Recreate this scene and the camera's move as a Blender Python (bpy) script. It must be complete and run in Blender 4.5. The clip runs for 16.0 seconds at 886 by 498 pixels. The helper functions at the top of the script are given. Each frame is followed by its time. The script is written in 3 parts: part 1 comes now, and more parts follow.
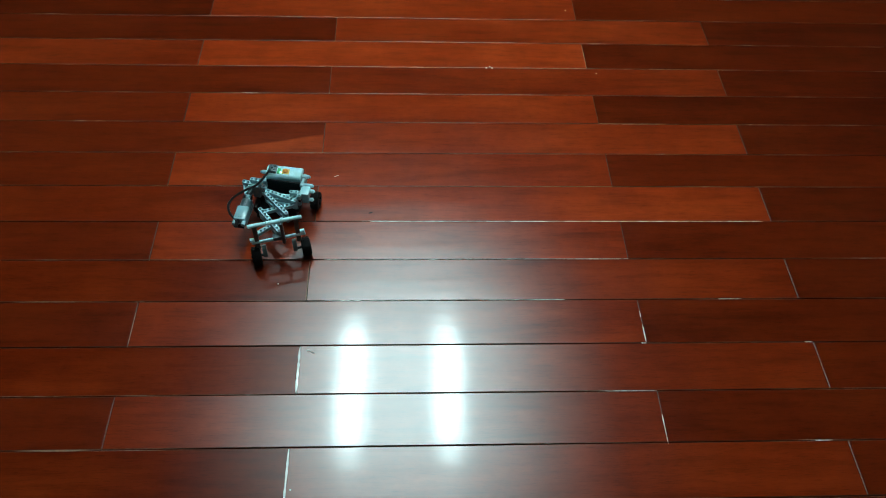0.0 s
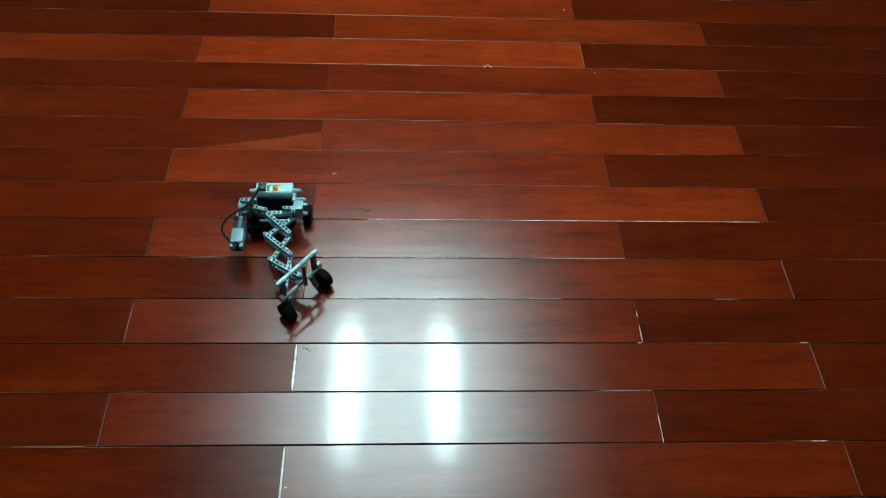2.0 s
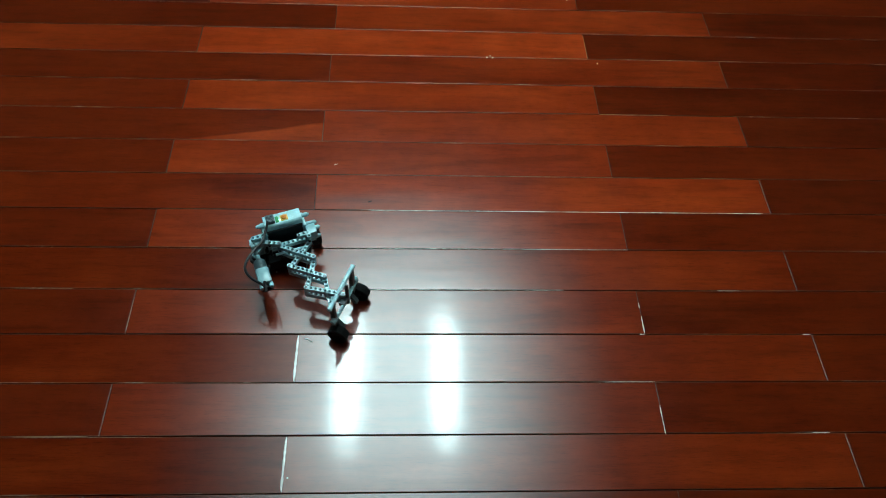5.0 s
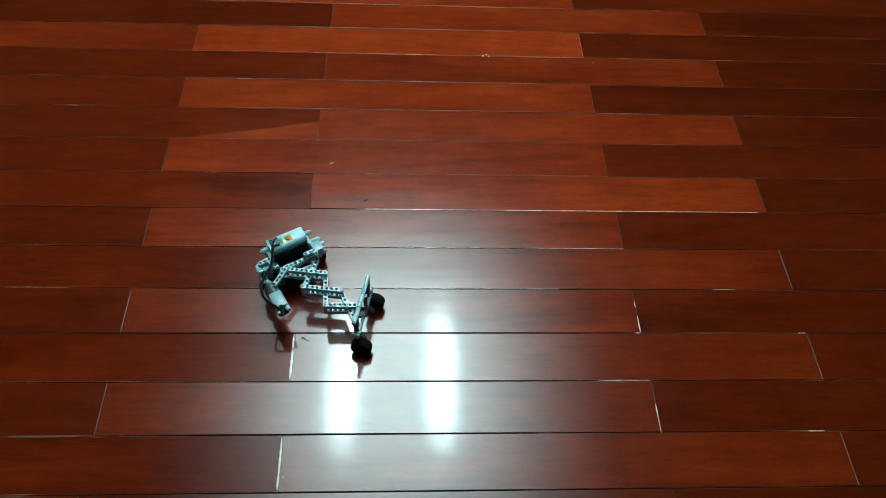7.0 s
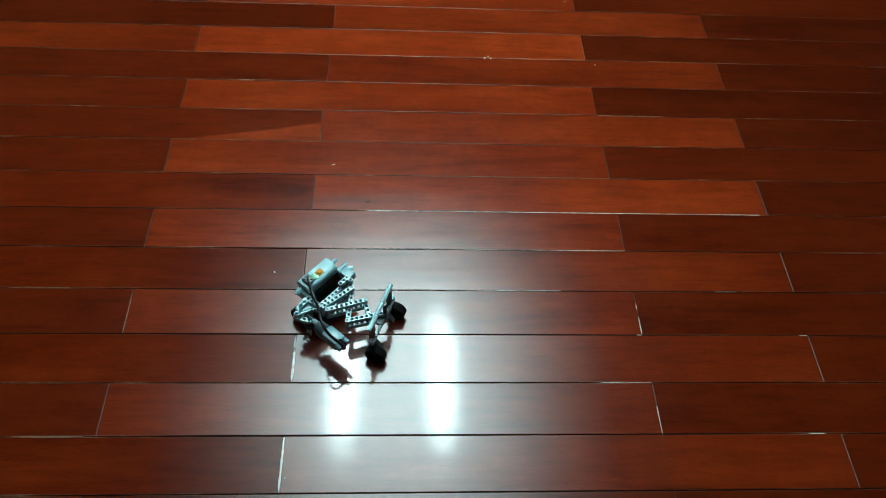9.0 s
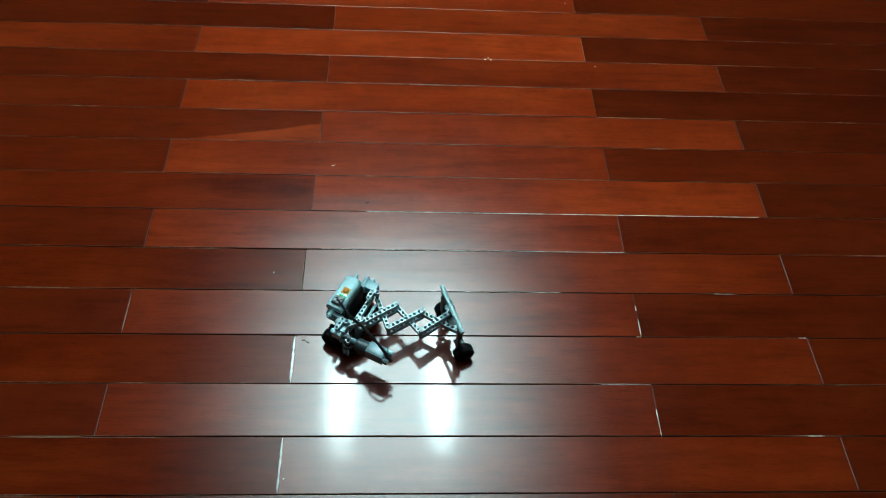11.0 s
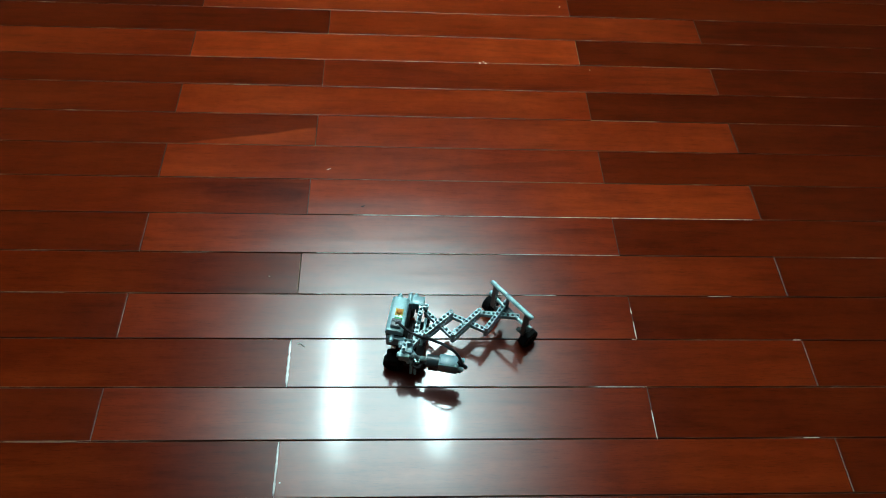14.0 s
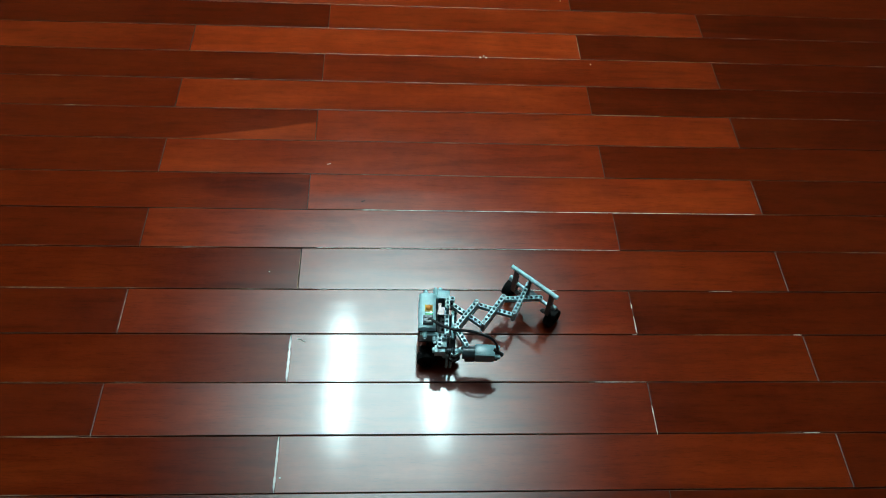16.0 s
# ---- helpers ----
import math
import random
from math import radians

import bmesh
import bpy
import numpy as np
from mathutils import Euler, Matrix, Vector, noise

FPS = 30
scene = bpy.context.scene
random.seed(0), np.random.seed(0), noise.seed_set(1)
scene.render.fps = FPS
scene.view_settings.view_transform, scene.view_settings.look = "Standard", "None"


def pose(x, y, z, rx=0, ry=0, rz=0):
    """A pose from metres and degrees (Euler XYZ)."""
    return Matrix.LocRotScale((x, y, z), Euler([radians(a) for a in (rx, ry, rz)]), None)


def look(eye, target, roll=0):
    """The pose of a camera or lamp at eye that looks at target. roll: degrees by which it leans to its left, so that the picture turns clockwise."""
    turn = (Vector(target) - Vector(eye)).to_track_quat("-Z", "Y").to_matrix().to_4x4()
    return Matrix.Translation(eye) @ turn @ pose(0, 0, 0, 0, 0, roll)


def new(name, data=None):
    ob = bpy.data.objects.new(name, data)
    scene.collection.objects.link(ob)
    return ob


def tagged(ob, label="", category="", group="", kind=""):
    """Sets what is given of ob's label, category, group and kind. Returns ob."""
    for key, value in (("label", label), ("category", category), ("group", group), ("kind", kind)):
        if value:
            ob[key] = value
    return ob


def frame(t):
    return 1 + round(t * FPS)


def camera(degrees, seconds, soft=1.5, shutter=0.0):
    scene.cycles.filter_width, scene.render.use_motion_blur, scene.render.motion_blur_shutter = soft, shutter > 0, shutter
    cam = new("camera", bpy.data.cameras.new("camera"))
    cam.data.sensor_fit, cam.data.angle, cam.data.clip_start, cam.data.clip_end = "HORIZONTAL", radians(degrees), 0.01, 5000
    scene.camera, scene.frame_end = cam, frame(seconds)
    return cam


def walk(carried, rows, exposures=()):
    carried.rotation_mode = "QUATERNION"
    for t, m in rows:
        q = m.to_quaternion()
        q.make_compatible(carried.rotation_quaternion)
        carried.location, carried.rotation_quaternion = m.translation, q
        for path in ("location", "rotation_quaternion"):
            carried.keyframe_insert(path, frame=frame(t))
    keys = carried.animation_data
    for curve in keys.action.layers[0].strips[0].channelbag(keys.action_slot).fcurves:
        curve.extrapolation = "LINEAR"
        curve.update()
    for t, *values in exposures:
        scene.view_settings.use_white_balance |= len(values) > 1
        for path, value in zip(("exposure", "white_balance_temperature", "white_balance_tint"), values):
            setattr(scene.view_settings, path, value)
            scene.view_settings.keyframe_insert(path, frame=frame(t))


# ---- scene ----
cam = camera(59.3, 16.0, soft=1.0, shutter=0.5)
PATH = [
    (0, (-0.411, -1.753, 1.14), (-0.317, -0.535, -0.444), 3.4),
    (0.5, (-0.413, -1.753, 1.138), (-0.316, -0.538, -0.448), 3.6),
    (1, (-0.412, -1.752, 1.139), (-0.319, -0.541, -0.45), 3.5),
    (1.5, (-0.413, -1.752, 1.139), (-0.316, -0.54, -0.449), 3.6),
    (2, (-0.413, -1.752, 1.14), (-0.309, -0.538, -0.447), 4.2),
    (2.5, (-0.414, -1.753, 1.14), (-0.31, -0.54, -0.447), 4.2),
    (3, (-0.414, -1.753, 1.138), (-0.31, -0.544, -0.452), 4.2),
    (3.5, (-0.414, -1.751, 1.137), (-0.313, -0.553, -0.461), 4.1),
    (4, (-0.412, -1.753, 1.136), (-0.316, -0.554, -0.462), 3.9),
    (6.5, (-0.417, -1.752, 1.136), (-0.307, -0.555, -0.463), 4.7),
    (7, (-0.414, -1.752, 1.136), (-0.303, -0.557, -0.463), 4.6),
    (7.5, (-0.415, -1.753, 1.136), (-0.302, -0.55, -0.457), 4.7),
    (8, (-0.417, -1.752, 1.137), (-0.297, -0.547, -0.455), 5.2),
    (8.5, (-0.417, -1.753, 1.137), (-0.3, -0.549, -0.456), 5.0),
    (9, (-0.418, -1.753, 1.137), (-0.306, -0.554, -0.46), 4.8),
    (11.5, (-0.417, -1.753, 1.136), (-0.303, -0.551, -0.458), 5.1),
    (12, (-0.418, -1.752, 1.136), (-0.302, -0.552, -0.459), 5.2),
    (12.5, (-0.417, -1.751, 1.137), (-0.303, -0.557, -0.464), 5.2),
    (13, (-0.419, -1.753, 1.136), (-0.303, -0.551, -0.458), 5.3),
    (13.5, (-0.417, -1.753, 1.139), (-0.296, -0.546, -0.451), 5.4),
    (14, (-0.417, -1.754, 1.138), (-0.294, -0.546, -0.451), 5.2),
    (14.5, (-0.416, -1.752, 1.137), (-0.291, -0.551, -0.457), 5.3),
    (15, (-0.417, -1.753, 1.136), (-0.295, -0.551, -0.457), 5.2),
    (15.5, (-0.414, -1.751, 1.137), (-0.298, -0.556, -0.462), 4.8),
    (16, (-0.415, -1.752, 1.137), (-0.295, -0.555, -0.461), 5.1),
]
walk(cam, [(t, look(eye, target, roll)) for t, eye, target, roll in PATH], exposures=[(0.0, 0.0), (16.0, 0.0)])

# ---- light ----
CEIL = 2.26
world = bpy.data.worlds.new("night_room")
world.use_nodes = True
world.node_tree.nodes["Background"].inputs[0].default_value = (0.5, 0.6, 0.65, 1)
world.node_tree.nodes["Background"].inputs[1].default_value = 0.003
scene.world = world
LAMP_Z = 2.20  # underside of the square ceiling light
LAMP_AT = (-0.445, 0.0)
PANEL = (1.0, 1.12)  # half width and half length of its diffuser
TUBE_STRIPES = (0.230, 0.058, 0.37)  # two tube stripes painted into its emission, tubes not modelled: distance from the middle, spread, half length
PANEL_GLOW, STRIPE_GLOW = 14.2, 38.0
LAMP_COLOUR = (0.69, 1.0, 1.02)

U = 0.008  # one stud of the building toy


# ---- materials ----
def node_mat(name):
    m = bpy.data.materials.new(name)
    m.use_nodes = True
    t = m.node_tree
    return m, t, t.nodes["Principled BSDF"]


def link(t, a, b):
    t.links.new(a, b)


def noise_node(t, scale, detail=4, rough=0.55, vec=None):
    n = t.nodes.new("ShaderNodeTexNoise")
    n.inputs["Scale"].default_value = scale
    n.inputs["Detail"].default_value = detail
    n.inputs["Roughness"].default_value = rough
    if vec is not None:
        link(t, vec, n.inputs["Vector"])
    return n


def ramp(t, fac, stops):
    r = t.nodes.new("ShaderNodeValToRGB")
    e = r.color_ramp.elements
    e[0].position, e[0].color = stops[0][0], (*stops[0][1], 1)
    e[1].position, e[1].color = stops[-1][0], (*stops[-1][1], 1)
    for p, c in stops[1:-1]:
        x = e.new(p)
        x.color = (*c, 1)
    link(t, fac, r.inputs[0])
    return r


def mix(t, a, b, fac, mode="MIX"):
    m = t.nodes.new("ShaderNodeMix")
    m.data_type, m.blend_type = "RGBA", mode
    for sock, v in ((m.inputs[6], a), (m.inputs[7], b), (m.inputs[0], fac)):
        if hasattr(v, "links"):
            link(t, v, sock)
        elif isinstance(v, tuple):
            sock.default_value = (*v, 1)
        else:
            sock.default_value = v
    return m.outputs[2]


def maths(t, op, a, b=0.0):
    m = t.nodes.new("ShaderNodeMath")
    m.operation = op
    for sock, v in zip(m.inputs, (a, b)):
        if hasattr(v, "links"):
            link(t, v, sock)
        else:
            sock.default_value = v
    return m.outputs[0]


def bump(t, height, strength, dist):
    b = t.nodes.new("ShaderNodeBump")
    b.inputs["Strength"].default_value = strength
    b.inputs["Distance"].default_value = dist
    link(t, height, b.inputs["Height"])
    return b.outputs[0]


def wood_mat():
    """Red tropical hardwood under a glossy lacquer; every board differs."""
    m, t, p = node_mat("red_hardwood")
    tc, oi = t.nodes.new("ShaderNodeTexCoord"), t.nodes.new("ShaderNodeObjectInfo")
    off = t.nodes.new("ShaderNodeVectorMath")
    off.operation = "MULTIPLY_ADD"
    comb = t.nodes.new("ShaderNodeCombineXYZ")
    for k, f in ((0, 37.0), (1, 91.0), (2, 53.0)):
        link(t, maths(t, "MULTIPLY", oi.outputs["Random"], f), comb.inputs[k])
    off.inputs[1].default_value = (1, 1, 1)
    link(t, tc.outputs["Object"], off.inputs[0])
    link(t, comb.outputs[0], off.inputs[2])
    mp = t.nodes.new("ShaderNodeMapping")
    mp.inputs["Scale"].default_value = (1.8, 16, 6)
    link(t, off.outputs[0], mp.inputs[0])
    grain = noise_node(t, 5.0, 8, 0.65, mp.outputs[0])
    mp2 = t.nodes.new("ShaderNodeMapping")
    mp2.inputs["Scale"].default_value = (2.2, 6, 3)
    link(t, off.outputs[0], mp2.inputs[0])
    cloud = noise_node(t, 2.2, 4, 0.5, mp2.outputs[0])
    mp3 = t.nodes.new("ShaderNodeMapping")
    mp3.inputs["Scale"].default_value = (9, 160, 40)
    link(t, off.outputs[0], mp3.inputs[0])
    pores = noise_node(t, 6.0, 3, 0.6, mp3.outputs[0])
    tone = ramp(t, cloud.outputs[0], [(0.25, (0.136, 0.0124, 0.0023)), (0.5, (0.165, 0.0164, 0.0030)), (0.76, (0.194, 0.0215, 0.0041))])
    streak = ramp(t, grain.outputs[0], [(0.3, (0.55, 0.50, 0.48)), (0.5, (0.95, 0.95, 0.95)), (0.72, (1.12, 1.15, 1.2))])
    col = mix(t, tone.outputs[0], streak.outputs[0], 0.6, "MULTIPLY")
    # each board's object colour holds its paleness with painted light falloff (red) and the sheen of its lacquer
    # (green)
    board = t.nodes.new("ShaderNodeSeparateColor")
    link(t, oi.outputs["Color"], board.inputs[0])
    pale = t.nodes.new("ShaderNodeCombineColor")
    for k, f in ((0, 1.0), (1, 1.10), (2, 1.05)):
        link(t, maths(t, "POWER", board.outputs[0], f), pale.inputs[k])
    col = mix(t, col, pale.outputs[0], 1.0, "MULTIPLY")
    # figure near the end of single boards, by the object colour's blue
    at = t.nodes.new("ShaderNodeSeparateXYZ")
    link(t, tc.outputs["Object"], at.inputs[0])
    wob = maths(t, "MULTIPLY", maths(t, "SUBTRACT", cloud.outputs[0], 0.5), 0.02)
    by = maths(t, "ADD", at.outputs[1], wob)
    rx = maths(t, "DIVIDE", maths(t, "SUBTRACT", at.outputs[0], 0.775), 0.105)
    ry = maths(t, "DIVIDE", maths(t, "SUBTRACT", by, 0.050), 0.024)
    lens = maths(t, "SUBTRACT", 1.0, maths(t, "ADD", maths(t, "MULTIPLY", rx, rx), maths(t, "MULTIPLY", ry, ry)))
    lens = maths(t, "MULTIPLY", maths(t, "GREATER_THAN", board.outputs[2], 0.75), ramp(t, lens, [(0.0, (0, 0, 0)), (0.3, (1, 1, 1))]).outputs[0])
    col = mix(t, col, (0.70, 0.62, 0.62), maths(t, "MULTIPLY", lens, 0.8), "MULTIPLY")
    sap = maths(t, "SUBTRACT", maths(t, "MULTIPLY", maths(t, "SUBTRACT", at.outputs[0], 0.59), 0.19), by)
    sap = ramp(t, maths(t, "MULTIPLY", sap, 60.0), [(0.0, (0, 0, 0)), (0.35, (1, 1, 1))]).outputs[0]
    mid = maths(t, "MULTIPLY", maths(t, "GREATER_THAN", board.outputs[2], 0.25), maths(t, "LESS_THAN", board.outputs[2], 0.75))
    col = mix(t, col, (2.1, 2.6, 2.6), maths(t, "MULTIPLY", sap, mid), "MULTIPLY")
    mpf = t.nodes.new("ShaderNodeMapping")
    mpf.inputs["Scale"].default_value = (1.3, 8.0, 4)
    mpf.inputs["Rotation"].default_value = (0, 0, radians(1.6))
    link(t, off.outputs[0], mpf.inputs[0])
    fig = noise_node(t, 1.7, 3, 0.45, mpf.outputs[0])
    fig.inputs["Distortion"].default_value = 0.8
    wedge = ramp(t, fig.outputs[0], [(0.32, (0.66, 0.60, 0.60)), (0.40, (0.94, 0.93, 0.93)), (0.58, (1.0, 1.0, 1.0)), (0.64, (1.14, 1.22, 1.20))])
    col = mix(t, col, wedge.outputs[0], 0.75, "MULTIPLY")
    blot = noise_node(t, 16.0, 4, 0.6, off.outputs[0])
    bl = ramp(t, blot.outputs[0], [(0.35, (0.86, 0.84, 0.84)), (0.65, (1.1, 1.12, 1.12))])
    col = mix(t, col, bl.outputs[0], 0.8, "MULTIPLY")
    por = ramp(t, pores.outputs[0], [(0.32, (0.6, 0.55, 0.55)), (0.45, (1, 1, 1))])
    col = mix(t, col, por.outputs[0], 0.75, "MULTIPLY")
    link(t, col, p.inputs["Base Color"])
    p.inputs["Roughness"].default_value = 0.6
    p.inputs["Specular IOR Level"].default_value = 0.0
    wear = noise_node(t, 9.0, 5, 0.6, off.outputs[0])
    satin = ramp(t, wear.outputs[0], [(0.3, (0.29,) * 3), (0.7, (0.34,) * 3)])
    clear = ramp(t, wear.outputs[0], [(0.3, (0.070,) * 3), (0.7, (0.105,) * 3)])
    # lacquer swells and dips a little over a hand's width, and follows the grain
    mpw = t.nodes.new("ShaderNodeMapping")
    mpw.inputs["Scale"].default_value = (2.2, 13, 1)
    link(t, off.outputs[0], mpw.inputs[0])
    wave = noise_node(t, 1.6, 2, 0.4, mpw.outputs[0])
    peel = noise_node(t, 55.0, 2, 0.5, off.outputs[0])
    h = maths(t, "ADD", maths(t, "MULTIPLY", wave.outputs[0], 1.0), maths(t, "MULTIPLY", grain.outputs[0], 0.03))
    h = maths(t, "ADD", h, maths(t, "MULTIPLY", peel.outputs[0], 0.16))
    nrm = bump(t, h, 0.35, 0.0013)
    link(t, nrm, p.inputs["Normal"])
    # layers of gloss: clear lacquer over satin, worn ones
    shader = p.outputs[0]
    for rough, ior in ((satin, 1.25), (clear, 1.48)):
        fr, gl, mx = t.nodes.new("ShaderNodeFresnel"), t.nodes.new("ShaderNodeBsdfGlossy"), t.nodes.new("ShaderNodeMixShader")
        fr.inputs["IOR"].default_value = ior
        gl.distribution = "BECKMANN"
        gl.inputs["Color"].default_value = (1, 1, 1, 1)
        link(t, rough.outputs[0], gl.inputs["Roughness"])
        link(t, nrm, gl.inputs["Normal"])
        link(t, maths(t, "MULTIPLY", fr.outputs[0], board.outputs[1]), mx.inputs[0])
        link(t, shader, mx.inputs[1])
        link(t, gl.outputs[0], mx.inputs[2])
        shader = mx.outputs[0]
    link(t, shader, t.nodes["Material Output"].inputs["Surface"])
    return m


def edge_mat(name, lo, mid, hi, gain):
    """Worn board edges with pale dust in the joints; single boards hold more of it."""
    m, t, p = node_mat(name)
    g, oi = t.nodes.new("ShaderNodeNewGeometry"), t.nodes.new("ShaderNodeObjectInfo")
    n = noise_node(t, 7.0, 5, 0.7, g.outputs["Position"])
    f = maths(t, "ADD", n.outputs[0], maths(t, "MULTIPLY", maths(t, "SUBTRACT", oi.outputs["Alpha"], 0.5), gain))
    r = ramp(t, f, [(lo, (0.045, 0.010, 0.005)), (mid, (0.16, 0.062, 0.028)), (hi, (0.60, 0.54, 0.46))])
    link(t, r.outputs[0], p.inputs["Base Color"])
    p.inputs["Roughness"].default_value = 0.42
    return m


def plastic(name, colour, rough=0.32, spread=0.08):
    m, t, p = node_mat(name)
    tc = t.nodes.new("ShaderNodeTexCoord")
    n = noise_node(t, 90.0, 4, 0.6, tc.outputs["Object"])
    lo, hi = tuple(c * (1 - spread) for c in colour), tuple(c * (1 + spread) for c in colour)
    r = ramp(t, n.outputs[0], [(0.3, lo), (0.7, hi)])
    link(t, r.outputs[0], p.inputs["Base Color"])
    fine = noise_node(t, 900.0, 2, 0.5, tc.outputs["Object"])
    link(t, bump(t, fine.outputs[0], 0.12, 0.0002), p.inputs["Normal"])
    rr = ramp(t, n.outputs[0], [(0.2, (rough * 0.8,) * 3), (0.8, (min(1, rough * 1.3),) * 3)])
    link(t, rr.outputs[0], p.inputs["Roughness"])
    return m


def paint(name, colour, rough=0.7):
    m, t, p = node_mat(name)
    g = t.nodes.new("ShaderNodeNewGeometry")
    n = noise_node(t, 1.5, 5, 0.6, g.outputs["Position"])
    r = ramp(t, n.outputs[0], [(0.3, tuple(c * 0.92 for c in colour)), (0.7, colour)])
    link(t, r.outputs[0], p.inputs["Base Color"])
    p.inputs["Roughness"].default_value = rough
    f = noise_node(t, 180.0, 3, 0.6, g.outputs["Position"])
    link(t, bump(t, f.outputs[0], 0.2, 0.001), p.inputs["Normal"])
    return m


WOOD, EDGE, ENDS = wood_mat(), edge_mat("worn_long_edge", 0.42, 0.56, 0.80, 0.10), edge_mat("worn_end_edge", 0.40, 0.56, 0.74, 0.75)
SUBFLOOR = paint("dark_joint", (0.012, 0.008, 0.006), 0.9)
GREY = plastic("light_bluish_grey_plastic", (0.26, 0.47, 0.51), 0.24)
PALE = plastic("pale_grey_plastic", (0.41, 0.69, 0.73), 0.26)
DARK = plastic("dark_grey_plastic", (0.006, 0.007, 0.008), 0.45)
MID = plastic("mid_grey_plastic", (0.045, 0.078, 0.088), 0.30)
SLATE = plastic("slate_grey_plastic", (0.085, 0.115, 0.112), 0.35)
BLACK = plastic("black_plastic", (0.010, 0.010, 0.011), 0.35)
RUBBER = plastic("black_rubber", (0.007, 0.007, 0.007), 0.7)
RUBBER.node_tree.nodes["Principled BSDF"].inputs["Specular IOR Level"].default_value = 0.08
BLACK.node_tree.nodes["Principled BSDF"].inputs["Specular IOR Level"].default_value = 0.2
DARK.node_tree.nodes["Principled BSDF"].inputs["Specular IOR Level"].default_value = 0.15
ORANGE = plastic("orange_plastic", (0.72, 0.23, 0.015), 0.3)
GREEN = plastic("green_plastic", (0.02, 0.33, 0.10), 0.3)
WALL = paint("painted_plaster", (0.12, 0.10, 0.085))
CEILING = paint("ceiling_paint", (0.66, 0.65, 0.63))
WHITE = plastic("white_enamel", (0.78, 0.78, 0.76), 0.4)


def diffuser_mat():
    """Opal plastic with a glow pattern painted into its emission: even in the middle, dimmer to the rim, brightest in
    two tube stripes.
    """
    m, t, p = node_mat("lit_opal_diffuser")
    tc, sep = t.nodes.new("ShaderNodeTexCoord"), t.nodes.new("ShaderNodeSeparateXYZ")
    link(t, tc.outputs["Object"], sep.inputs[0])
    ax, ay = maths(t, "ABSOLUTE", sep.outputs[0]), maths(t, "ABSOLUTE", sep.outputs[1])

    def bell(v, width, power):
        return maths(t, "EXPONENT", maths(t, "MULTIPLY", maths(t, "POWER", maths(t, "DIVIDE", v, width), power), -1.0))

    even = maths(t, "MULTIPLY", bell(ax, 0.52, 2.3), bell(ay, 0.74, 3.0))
    off_ = maths(t, "ABSOLUTE", maths(t, "SUBTRACT", ax, TUBE_STRIPES[0]))
    bright = maths(t, "MULTIPLY", bell(off_, TUBE_STRIPES[1], 2.0), bell(ay, TUBE_STRIPES[2], 4.0))
    glow = maths(t, "ADD", maths(t, "MULTIPLY", even, PANEL_GLOW), maths(t, "MULTIPLY", bright, STRIPE_GLOW))
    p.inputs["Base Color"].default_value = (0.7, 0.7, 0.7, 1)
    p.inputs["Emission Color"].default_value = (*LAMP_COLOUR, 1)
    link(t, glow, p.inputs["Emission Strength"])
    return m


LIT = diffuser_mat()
GLOW, _t, _p = node_mat("lit_green_lamp")
_p.inputs["Base Color"].default_value = (0.05, 0.5, 0.2, 1)
_p.inputs["Emission Color"].default_value = (0.35, 1.0, 0.6, 1)
_p.inputs["Emission Strength"].default_value = 3.0


# ---- mesh helpers ----
def finish(bm, name, mats, smooth=35):
    me = bpy.data.meshes.new(name)
    bmesh.ops.recalc_face_normals(bm, faces=bm.faces)
    bm.to_mesh(me)
    bm.free()
    for m in mats if isinstance(mats, (list, tuple)) else [mats]:
        me.materials.append(m)
    for f in me.polygons:
        f.use_smooth = True
    me.set_sharp_from_angle(angle=radians(smooth))
    return me


def part(name, bm, mats, parent, label="", m=None):
    ob = new(name, bm if isinstance(bm, bpy.types.Mesh) else finish(bm, name, mats))
    ob.parent = parent
    if m is not None:
        ob.matrix_basis = m
    if label:
        ob["label"] = label
    return ob


def box(bm, lo, hi, bev=0.0, seg=2, mat=0):
    lo, hi = Vector(lo), Vector(hi)
    geo = bmesh.ops.create_cube(bm, size=1.0)
    vs = geo["verts"]
    for v in vs:
        v.co = Vector([lo[k] + (v.co[k] + 0.5) * (hi[k] - lo[k]) for k in range(3)])
    faces = {f for v in vs for f in v.link_faces}
    for f in faces:
        f.material_index = mat
    if bev:
        es = list({e for v in vs for e in v.link_edges})
        r = bmesh.ops.bevel(bm, geom=es, offset=bev, segments=seg, affect="EDGES", profile=0.5)
        for f in r["faces"]:
            f.material_index = mat


def rod(bm, a, b, r, seg=14, bev=0.0, r2=None, mat=0):
    """A round bar from a to b with softened ends."""
    a, b = Vector(a), Vector(b)
    d = b - a
    n = d.length
    q = d.to_track_quat("Z", "Y").to_matrix()
    r2 = r if r2 is None else r2
    prof = [(0, 0), (r - bev, 0), (r, bev), (r2, n - bev), (r2 - bev, n), (0, n)] if bev else [(0, 0), (r, 0), (r2, n), (0, n)]
    lathe(bm, prof, seg, lambda v: a + q @ v, mat)


def lathe(bm, prof, seg, place, mat=0):
    """Turn a profile of (radius, height) about z."""
    rings = []
    for r, z in prof:
        if r < 1e-7:
            rings.append([bm.verts.new(place(Vector((0, 0, z))))])
        else:
            rings.append([bm.verts.new(place(Vector((r * math.cos(2 * math.pi * k / seg), r * math.sin(2 * math.pi * k / seg), z)))) for k in range(seg)])
    for A, B in zip(rings, rings[1:]):
        for k in range(seg):
            vs = [A[k % len(A)], A[(k + 1) % len(A)], B[(k + 1) % len(B)], B[k % len(B)]]
            vs = [v for n, v in enumerate(vs) if v not in vs[:n]]
            if len(vs) > 2:
                f = bm.faces.new(vs)
                f.material_index = mat


